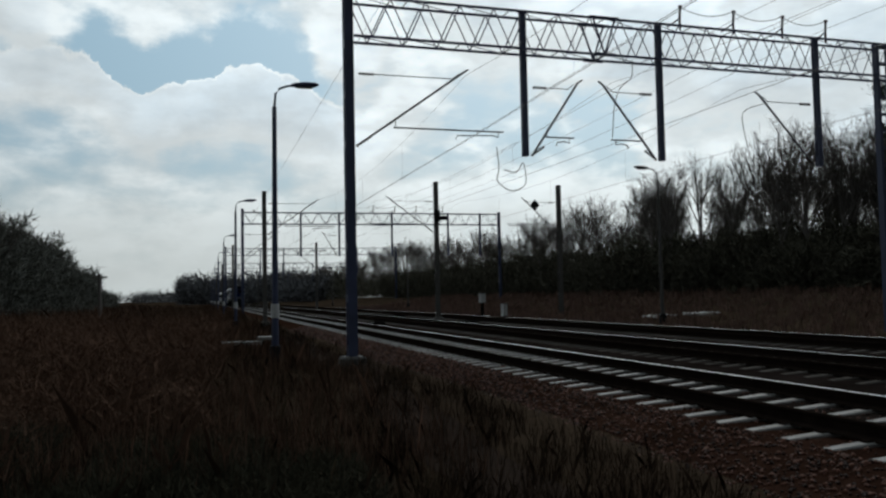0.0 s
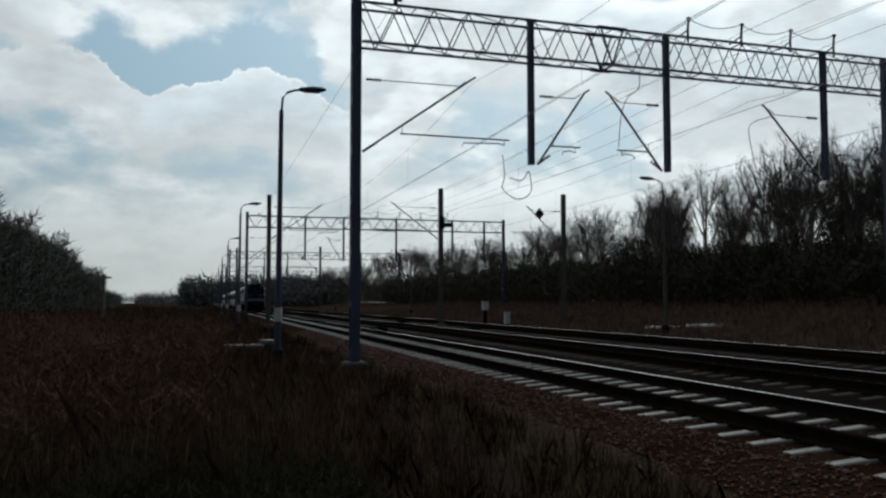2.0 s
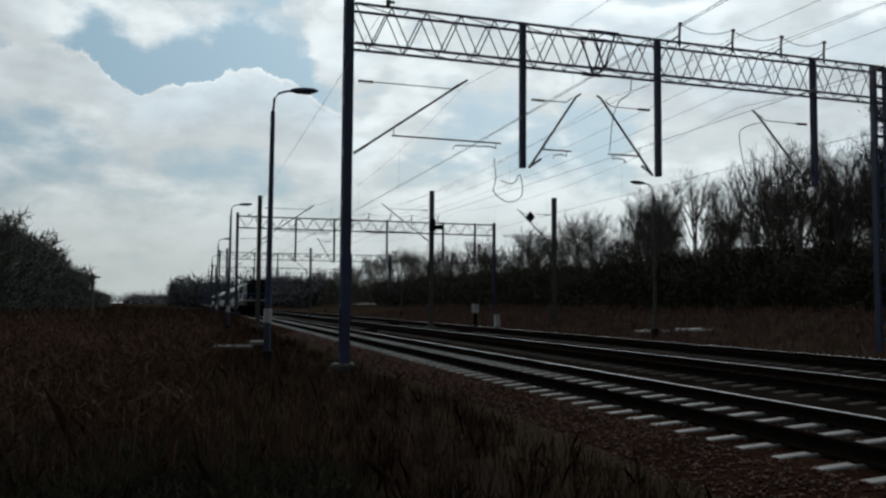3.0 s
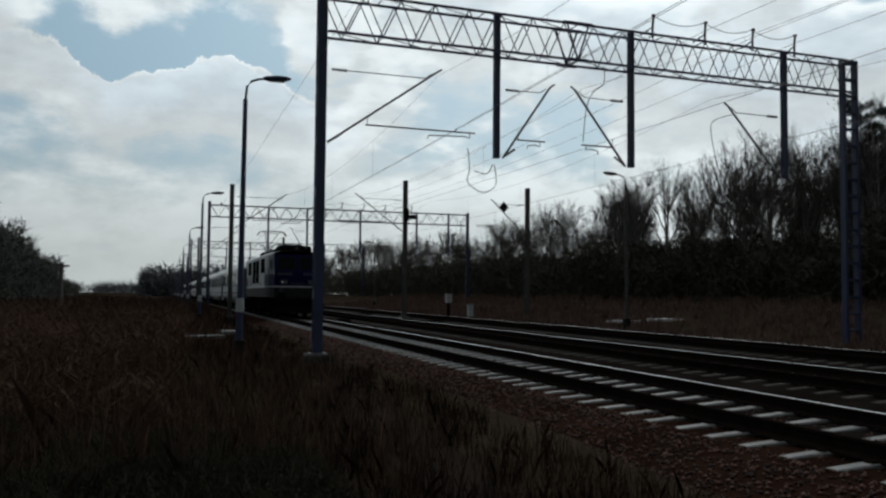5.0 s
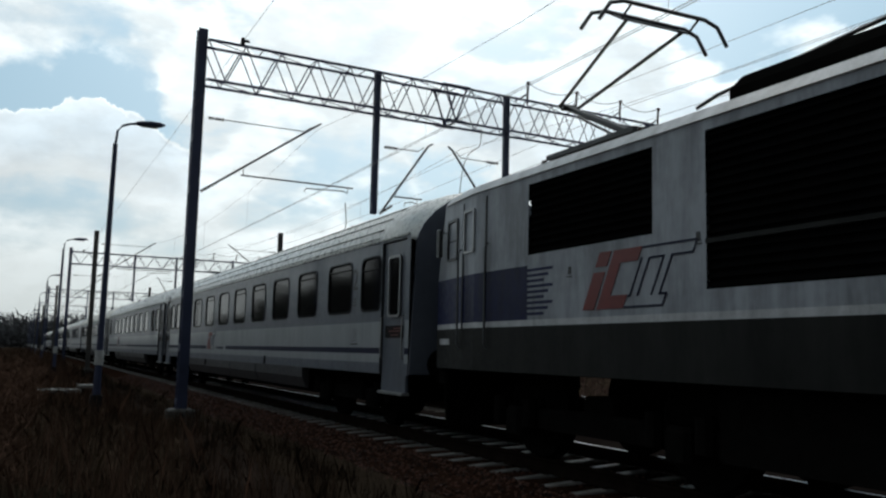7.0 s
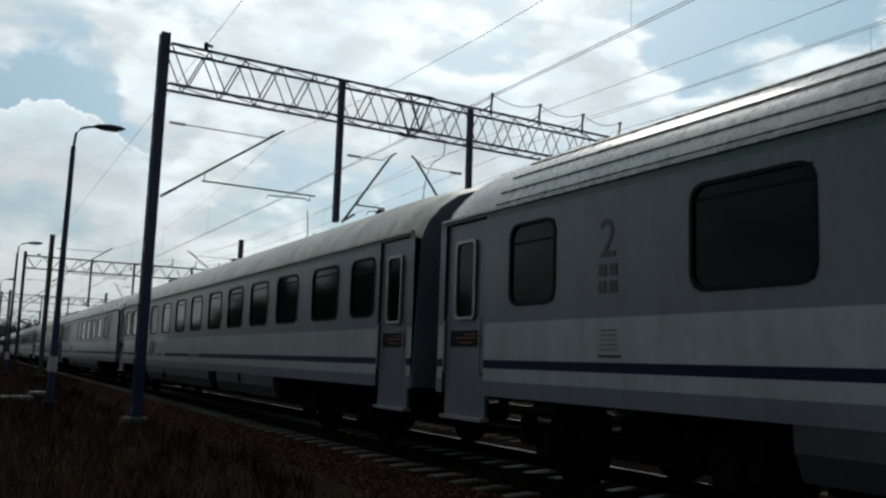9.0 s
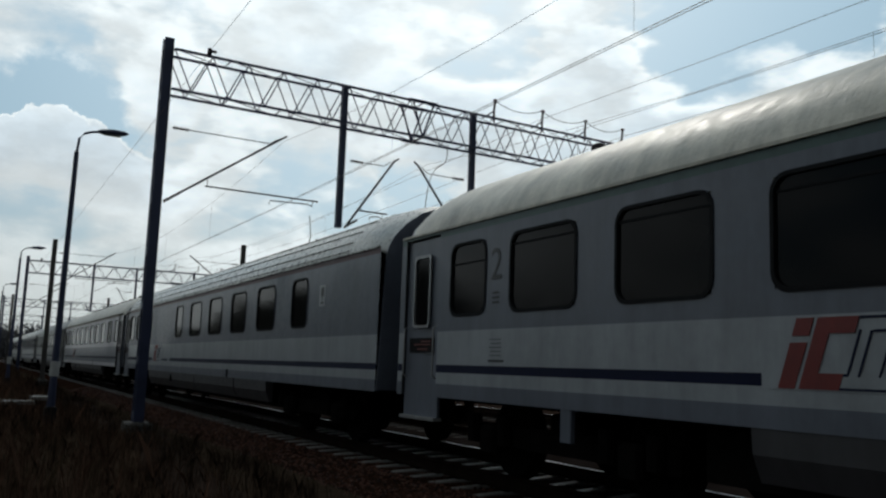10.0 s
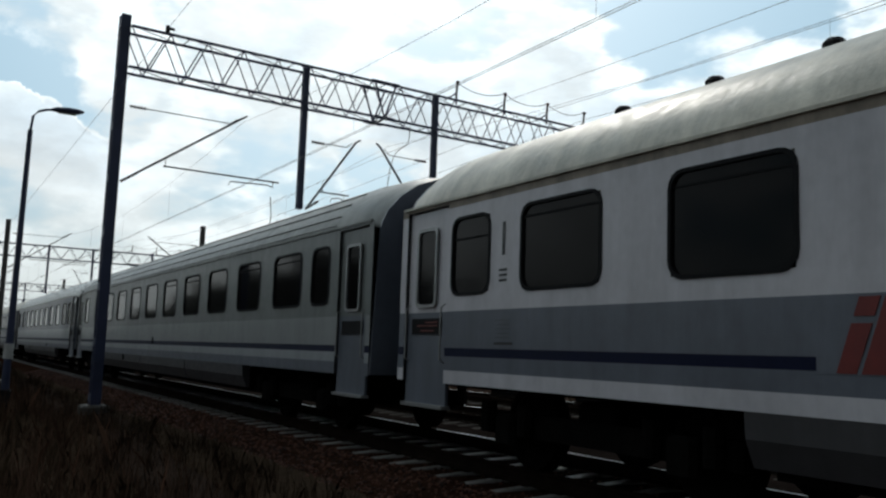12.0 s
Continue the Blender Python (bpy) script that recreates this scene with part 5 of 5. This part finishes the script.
def make_coaches():
    L, S = 25.65, 23.75
    plain = "grey and white passenger coach with dark blue stripe"
    skirts = lambda *cuts: tuple((a + 0.035, b - 0.035, "coach_skirt") for a, b in zip(cuts, cuts[1:]))
    base = lambda **k: dict(dict(label=plain + ", ribbed roof", ribbed=True), **k)
    smooth = plain + ", smooth roof"
    rows = [
        (16.55, S, [(1.15, 2.05, 0.22)] + windows_from(2.5, 9, 1.99, 1.3) + [(20.5, 21.4, 0.0), (21.7, 22.5, 0.0)],
         base(skirts=skirts(5.3, 9.2, 12.1, 18.4), hatches=((8.3, 0.98), (15.4, 0.8)), numbers=((2.47, "2"),), emblems=(15.2,))),
        (41.05, S, [(1.3, 2.1, 0.0), (2.6, 3.4, 0.0)] + windows_from(4.6, 8, 1.93, 1.25) + [(21.25, 22.12, 0.22)],
         base(skirts=skirts(5.3, 9.2, 12.1, 18.4), hatches=((9.6, 0.98), (16.2, 0.8)), numbers=((20.55, "2"),), emblems=(17.35,), louvres=((12.2, 14.1),), top="coach_green", signs=True)),
        (65.55, L, [(1.28, 2.2, 0.22)] + [(b - 1.23, b, 0.14) for b in (3.95, 5.94, 7.75, 9.57, 11.41, 13.37, 15.33, 17.29, 19.25, 21.05, 22.86)] + [(23.36, 24.22, 0.26)],
         dict(label=smooth, ribbed=False, vents=(22.9, 14.0, 4.0), skirts=skirts(5.9, 10.36) + skirts(11.02, 16.55, 19.5), brackets=(21.8,), hatches=((8.27, 0.80), (16.5, 0.66)), numbers=((23.27, "2"),), emblems=(19.2,), louvres=((12.05, 13.35),), top="coach_green")),
        (91.95, S, [(3.1, 3.97, 0.0), (4.98, 6.22, 0.0), (7.04, 8.28, 0.0), (9.13, 10.40, 0.0), (11.25, 12.53, 0.0), (13.5, 14.43, 0.0), (18.24, 19.11, 0.0), (20.25, 21.15, 0.0), (21.65, 22.55, 0.0)],
         base(label="grey and white dining coach with a red line, ribbed roof", skirts=skirts(5.3, 7.75, 11.65, 18.2), hatches=((8.31, 0.98), (14.6, 0.72)), top="coach_red", doors=(1,), emblems=(17.52,), plates=((2.2, 2.22), (21.26, 2.22)))),
        (116.55, S + 0.15, [(1.23, 2.12, 0.0)] + [(b, b + 1.25, 0.14) for b in (2.95, 5.09, 7.14, 9.2, 11.35, 13.52, 15.75, 18.02, 20.08)] + [(21.88, 22.68, 0.26)],
         dict(label="white and grey first-class coach with blue stripe, smooth pale roof", ribbed=False, first=True, top="coach_rusty", vents=[21.2 - 1.3 * i for i in range(15)], skirts=skirts(5.42, 7.95, 14.1, 18.55), hatches=((8.53, 1.0), (16.0, 0.72)), numbers=((21.76, "1"),), emblems=(17.75,))),
        (141.3, L, [(1.44, 2.15, 0.0)] + windows_from(2.57, 10, 2.0, 1.3) + [(23.2, 24.0, 0.0)], base(skirts=skirts(5.3, 9.5, 14.2, 20.2), hatches=((12.75, 1.29), (16.4, 0.8)), pale=True, lit=False)),
        (167.7, S, [(1.3, 2.1, 0.0)] + windows_from(2.5, 9) + [(21.8, 22.5, 0.0)], base(skirts=skirts(5.3, 9.2, 12.1, 18.4), hatches=((8.3, 0.98), (15.4, 0.8)))),
        (192.2, S, [(1.3, 2.1, 0.0)] + windows_from(2.5, 9) + [(21.8, 22.5, 0.0)], dict(label=smooth, ribbed=False, skirts=skirts(5.3, 9.2, 12.1, 18.4), hatches=((8.3, 0.98), (15.4, 0.8)))),
        (216.7, S, [(1.3, 2.1, 0.0)] + windows_from(2.5, 9) + [(21.8, 22.5, 0.0)], base(skirts=skirts(5.3, 9.2, 12.1, 18.4), hatches=((8.3, 0.98), (15.4, 0.8)))),
    ]
    out = []
    for s, n, panes, how in rows:
        out.append((coach(n, panes, how), s))
    return out


def half_width(y):
    """The locomotive's half width along its length: the cabs narrow towards both ends."""
    e = min(y - 0.4, 16.0 - y)
    return 1.41 - 0.21 * max(0.0, 1 - max(e, 0.0) / 1.5) ** 1.2


def make_locomotive():
    t = thing("locomotive", "grimy grey and dark blue electric locomotive with one pantograph raised", "locomotive")
    ys = [0.4, 0.7, 1.1, 1.5, 1.9, 2.45, 3.2, 13.2, 13.95, 14.5, 14.9, 15.3, 15.7, 16.0]
    holes = [(3.21, 5.4, 2.36, 3.18), (6.25, 8.15, 1.81, 3.18), (8.35, 10.3, 1.81, 3.18), (11.0, 13.19, 2.36, 3.18)]
    back = [(16.4 - b, 16.4 - a, lo, hi) for a, b, lo, hi in holes]
    rake = lambda z: 0.0 if z < 2.3 else 0.34 * (z - 2.3) / 1.0
    for g, cut in ((-1, holes), (1, back)):
        s = Shape()
        side_sheet(s, 1.41, g, 3.2, 13.2, [(1.55, 1.62, "loco_belt"), (1.62, 3.28, "loco_grey")], cut)
        for a, b in zip(ys, ys[1:]):
            if 3.19 < a < 13.1:
                continue
            for z0, z1, m in ((1.55, 1.62, "loco_belt"), (1.62, 2.24, "loco_blue"), (2.24, 3.28, "loco_grey")):
                def p(y, z):
                    q = y + (rake(z) if y == 0.4 else -rake(z) if y == 16.0 else 0.0)
                    return (g * half_width(y), q, z)
                s.face([p(a, z0), p(b, z0), p(b, z1), p(a, z1)], m)
        wall = part("side_wall", s, t, "grimy grey and blue side", weld=True)
        for a, b, lo, hi in cut:
            panel = Shape()
            panel.box((min(g * 1.36, g * 1.375), a, lo), (max(g * 1.36, g * 1.375), b, hi), "grille")
            gr = part("air_grille", panel, wall, "black louvred air grille")
            n = int((hi - lo) / 0.075)
            for i in range(n):
                z = lo + (i + 0.5) * (hi - lo) / n
                part("slat", Shape().face([(g * 1.375, a, z + 0.02), (g * 1.375, b, z + 0.02), (g * 1.40, b, z - 0.02), (g * 1.40, a, z - 0.02)], "grille"), gr)
            if hi - lo > 1:
                part("cross_bar", Shape().box((min(g * 1.39, g * 1.42), a, 2.20), (max(g * 1.39, g * 1.42), b, 2.24), "loco_skirt"), gr)
        for y0, y1 in ((1.5, 2.2), (14.2, 14.9)):
            w = (half_width(y0) + half_width(y1)) / 2
            d = Shape()
            for y in (y0, y1):
                d.box((g * half_width(y) - 0.012, y - 0.012, 1.5), (g * half_width(y) + 0.012, y + 0.012, 3.2), "frame_dark")
            door = part("cab_door", d, t, "cab door seams")
            if (y0 > 8) == (g < 0):
                window(door, g, 1.42, y0 + 0.3, y1 - 0.03, 2.52, 3.1, 0.04, 0.0, "frame_light", "door_window", lambda y: 1.41 - half_width(y))
            for y in (y0 - 0.07, y1 + 0.07):
                h = Shape().tube([(g * (half_width(y) + 0.01), y, 1.3), (g * (half_width(y) + 0.05), y, 1.35), (g * (half_width(y) + 0.05), y, 2.55), (g * (half_width(y) + 0.01), y, 2.6)], 0.014, "steel_grey", 5)
                part("handrail", h, door, "steel handrail")
        for y0, y1 in ((0.85, 1.28), (15.12, 15.55)):
            window(t, g, 1.42, y0, y1, 2.48, 3.05, 0.05, 0.3, "frame_dark", "cab_window", lambda y: 1.41 - half_width(y))
            m = Shape()
            y = y0 - 0.12 if y0 < 8 else y1 + 0.12
            m.box((g * (half_width(y) + 0.10) - 0.03, y - 0.06, 2.55), (g * (half_width(y) + 0.10) + 0.03, y + 0.06, 2.95), "frame_dark", 0.02)
            m.tube([(g * (half_width(y) - 0.02), y, 2.9), (g * (half_width(y) + 0.1), y, 2.92)], 0.012, "frame_dark", 5)
            part("mirror", m, t, "small dark rear-view mirror")
        # shaded stripes where the blue fades into the grey
        for j in range(9):
            z = 1.67 + 0.062 * j
            for a, b in ((3.19, 3.55 + 0.09 * (j % 3)), (12.85 - 0.09 * (j % 3), 13.21)):
                part("blue_stripe", Shape().box((min(g * 1.411, g * 1.414), a, z), (max(g * 1.411, g * 1.414), b, z + 0.032), "loco_blue"), t)
        k = Shape()
        pts = [(half_width(y), y) for y in ys]
        for (wa, a), (wb, b) in zip(pts, pts[1:]):
            k.face([(g * wa, a, 1.02), (g * wb, b, 1.02), (g * (wb + 0.008), b, 1.55), (g * (wa + 0.008), a, 1.55)], "loco_skirt")
            k.face([(g * wa, a, 1.02), (g * wb, b, 1.02), (g * (wb - 0.4), b, 1.0), (g * (wa - 0.4), a, 1.0)], "underframe")
        part("sill", k, t, "dark grey sill below the white line")
        for j, (y, z) in enumerate(((4.5, 1.98), (10.35, 2.2), (5.5, 2.1), (12.3, 2.05))):
            q = Shape()
            q.box((min(g * 1.411, g * 1.416), y, z), (max(g * 1.411, g * 1.416), y + 0.09, z + 0.012), "frame_dark")
            q.box((min(g * 1.411, g * 1.416), y + 0.02, z + 0.03), (max(g * 1.411, g * 1.416), y + 0.07, z + 0.11), "frame_dark")
            part("pictogram", q, t)
    for a, b in ((5.3, 6.3), (4.6, 5.2)):
        part("text_bar", Shape().box((-1.416, a, 1.72), (-1.411, b, 1.80), "frame_dark"), t)
    emblem(t, 12.1, 1.69, 0.57, 1.15, 0.45)
    part("number_bar", Shape().box((-1.30, 15.0, 1.34), (-1.25, 15.7, 1.42), "loco_belt"), t, "pale number bar")
    # the two faces
    for d in (1, -1):
        Y = lambda y: y if d > 0 else 16.4 - y
        s = Shape()
        w = half_width(0.4)

        def strip(z0, z1, m, a=-1.0, b=1.0, out=0.0):
            xs = [-w, -0.95, -0.5, 0, 0.5, 0.95, w]
            bow = lambda x: 0.10 * (x / w) ** 2 - 0.10
            for x0, x1 in zip(xs, xs[1:]):
                s.face([(x0, Y(0.4 + bow(x0) + rake(z0)), z0), (x1, Y(0.4 + bow(x1) + rake(z0)), z0), (x1, Y(0.4 + bow(x1) + rake(z1)), z1), (x0, Y(0.4 + bow(x0) + rake(z1)), z1)], m)
        strip(0.98, 1.55, "loco_skirt")
        strip(1.55, 1.62, "loco_belt")
        strip(1.62, 2.3, "loco_front")
        strip(2.3, 3.28, "loco_front")
        face = part("front" if d > 0 else "rear", s, t, "dark blue cab face with a white line")
        for a, b in ((-1.08, -0.06), (0.06, 1.08)):
            q = Shape()
            at = lambda x, z, e: (x, Y(0.4 + 0.10 * (x / w) ** 2 - 0.10 + rake(z) - e), z)
            for e0, e1, m, i in ((-0.01, 0.012, "rubber", 0.0), (-0.01, 0.02, "cab_glass", 0.05)):
                ring = [(a + i, 2.45 + i), (b - i, 2.45 + i), (b - i * 1.5 - 0.03, 3.18 - i), (a + i * 1.5 + 0.03, 3.18 - i)]
                q.loft([[at(x, z, e) for x, z in ring] for e in (e0, e1)], m)
            win = part("windscreen", q, face, "dark windscreen")
            wip = Shape().tube([at((a + b) / 2, 2.47, 0.03), at((a + b) / 2 + 0.15, 2.95, 0.04)], 0.010, "rubber", 4)
            part("wiper", wip, win)
            q = Shape()
            lo, hi = (a + 0.02, b - 0.22) if a < 0 else (a + 0.22, b - 0.02)
            q.loft([[at(x, z, e) for x, z in ((lo, 2.17), (hi, 2.17), (hi, 2.32), (lo, 2.32))] for e in (-0.01, 0.015)], "loco_panel")
            part("ventilation_panel", q, face, "grey panel under the windscreen")
        for x in (-0.72, 0.72):
            q = Shape()
            yy = 0.4 + 0.10 * (x / w) ** 2 - 0.10
            q.loft([[(x + u, Y(yy - e), 1.83 + v) for u, v in oblong(-0.19, 0.19, -0.14, 0.14, 0.06)] for e in (-0.02, 0.05)], "loco_panel")
            lamp = part("headlight", q, face, "double headlight in a grey bezel")
            for u, on in ((-0.085, x < 0), (0.085, x > 0)):
                on = d > 0 and u * x > 0
                part("lens", Shape().disc((x + u, Y(yy - 0.055), 1.83), (0, 1, 0), 0.030 if on else 0.068, 0.02, "headlight" if on else "lamp_glass", 16), lamp)
        part("number_bar", Shape().box((-0.35, min(Y(0.28), Y(0.31)), 1.70), (0.35, max(Y(0.28), Y(0.31)), 1.79), "loco_panel"), face)
        for x in (-0.85, 0.85):
            part("marker_lamp", Shape().disc((x, Y(0.36), 1.40), (0, 1, 0), 0.09, 0.06, "loco_panel", 14), face)
        q = Shape()
        q.box((-1.15, min(Y(0.35), Y(0.6)), 0.8), (1.15, max(Y(0.35), Y(0.6)), 1.0), "underframe", 0.03)
        q.loft([[(x, Y(y), z) for x, y, z in ((-1.15, 0.55, 0.8), (1.15, 0.55, 0.8), (1.0, 0.35, 0.2), (-1.0, 0.35, 0.2))], [(x, Y(y), z) for x, y, z in ((-1.15, 0.6, 0.8), (1.15, 0.6, 0.8), (1.0, 0.4, 0.2), (-1.0, 0.4, 0.2))]], "underframe")
        part("plough", q, t)
        buffers(t, Y(0.4), -d)
        q = Shape()
        q.tube([(0.0, Y(0.35), 1.05), (0.0, Y(0.05), 1.0), (0.0, Y(-0.05), 0.8), (0.0, Y(0.1), 0.6)], 0.05, "underframe", 6)
        part("coupling", q, t)
        q = Shape()
        q.tube([(0, Y(1.05), 3.62), (0, Y(0.8), 3.64)], 0.17, "rubber", 16)
        roof_lamp = part("roof_headlight", q, t, "round headlight on the roof edge")
        part("lens", Shape().disc((0, Y(0.785), 3.64), (0, 1, 0), 0.055, 0.02, "lamp_glass", 16), roof_lamp)
    # roof
    s = Shape()
    prof = [(-1.41, 3.28), (-1.36, 3.36), (-1.0, 3.48), (-0.5, 3.54), (0, 3.55), (0.5, 3.54), (1.0, 3.48), (1.36, 3.36), (1.41, 3.28)]
    rings = []
    for y, k in ((0.74, 0.82), (1.1, 0.9), (1.9, 1.0), (14.5, 1.0), (15.3, 0.9), (15.66, 0.82)):
        rings.append([(x * half_width(y) / 1.41, y, 3.28 + (z - 3.28) * (k * 1.0 if k < 1 else 1.0)) for x, z in prof])
    s.loft(rings, "loco_skirt", closed=False)
    roof = part("roof", s, t, "dark grimy roof", True)
    for g in (-1, 1):
        k = Shape()
        yy = [0.74] + ys[2:-2] + [15.66]
        k.loft([[(g * (half_width(y) + o), y, z) for o, z in ((0.0, 3.27), (0.02, 3.28), (-0.07, 3.40), (-0.09, 3.38))] for y in yy], "loco_belt")
        part("roof_edge", k, roof, "pale roof edge strip")
    for a, b, w, h in ((1.2, 3.4, 0.85, 3.80), (5.6, 7.2, 0.9, 3.76), (8.0, 10.6, 0.95, 3.78), (14.2, 15.2, 0.7, 3.70)):
        part("roof_cover", Shape().box((-w, a, 3.45), (w, b, h), "underframe", 0.12), roof, "dark roof equipment cover")
    for x, y in ((-0.5, 3.8), (0.5, 3.8), (-0.5, 5.3), (0.5, 5.3), (-0.5, 12.3), (0.5, 12.3), (-0.5, 14.3), (0.5, 14.3), (-0.7, 7.6), (0.3, 10.9)):
        q = Shape()
        for i in range(4):
            q.disc((x, y, 3.56 + 0.05 * i), (0, 0, 1), 0.075, 0.03, "insulator", 10)
        q.tube([(x, y, 3.5), (x, y, 3.78)], 0.04, "insulator", 8)
        part("insulator", q, roof, "brown roof insulator")
    q = Shape()
    q.tube([(-0.7, 7.6, 3.78), (-0.75, 9.0, 3.88), (-0.6, 11.0, 3.8), (-0.5, 11.4, 3.78)], 0.02, "frame_dark", 6)
    part("roof_busbar", q, roof)
    part("antenna", Shape().tube([(0.3, 7.5, 3.5), (0.3, 7.5, 4.25)], 0.018, "frame_dark", 5), roof)
    part("horn", Shape().tube([(0.55, 1.5, 3.5), (0.55, 1.3, 3.66), (0.55, 1.05, 3.67)], 0.02, "frame_dark", 8, 0.05), roof)

    def pantograph(y, head, knee):
        f = Shape()
        for x in (-0.5, 0.5):
            f.box((x - 0.04, y - 0.9, 3.76), (x + 0.04, y + 0.9, 3.82), "frame_dark")
        for yy in (y - 0.85, y + 0.85):
            f.box((-0.5, yy - 0.03, 3.76), (0.5, yy + 0.03, 3.82), "frame_dark")
        p = part("pantograph", f, t, "thin dark single-arm current collector")
        top = (0, y - 0.65 if head > 4.2 else y + 0.3, head - 0.12)
        j = (0, y + 1.2 if head > 4.2 else y + 0.75, knee)
        a = Shape()
        a.tube([(0, y - 0.5, 3.82), j], 0.06, "frame_dark", 7, 0.04)
        a.tube([(0.2, y - 0.1, 3.82), (0.12, j[1] - 0.05, knee - 0.12)], 0.02, "frame_dark", 5)
        part("lower_arm", a, p)
        a = Shape()
        for x in (-0.35, 0.35):
            a.tube([(x * 0.4, j[1], j[2]), (x * 1.2, top[1], top[2])], 0.024, "frame_dark", 6)
        a.tube([(-0.1, j[1], j[2]), (0.1, j[1], j[2])], 0.05, "frame_dark", 6)
        part("upper_arm", a, p)
        for e in (-0.18, 0.18):
            c = Shape()
            c.tube([(-0.95, top[1] + e, head - 0.28), (-0.8, top[1] + e, head - 0.06), (-0.6, top[1] + e, head), (0.6, top[1] + e, head), (0.8, top[1] + e, head - 0.06), (0.95, top[1] + e, head - 0.28)], 0.025, "frame_dark", 6)
            part("collector_strip", c, p)
        c = Shape()
        for x in (-0.5, 0.5):
            c.tube([(x, top[1] - 0.18, head - 0.02), (x, top[1], head - 0.13), (x, top[1] + 0.18, head - 0.02)], 0.016, "frame_dark", 5)
        c.tube([(-0.5, top[1], head - 0.13), (0.5, top[1], head - 0.13)], 0.016, "frame_dark", 5)
        part("head_frame", c, p)
    pantograph(13.3, 5.30, 4.62)
    pantograph(4.3, 4.02, 3.92)
    # below the floor
    s = Shape().box((-1.15, 5.9, 0.35), (1.15, 10.5, 1.02), "underframe", 0.06)
    part("equipment_case", s, t, "dark equipment case between the bogies")
    for y in (4.0, 12.4):
        bogie(t, y, 2.9, 0.62, 2)
    return t


LOCO = make_locomotive()
COACHES = make_coaches()


def motions():
    """The train runs past at a steady speed on the near track."""
    for ob, s in [(LOCO, 0.0)] + COACHES:
        walk(ob, [(i, pose(NEAR, FRONT + s - SPEED * i, 0)) for i in range(13)])


motions()
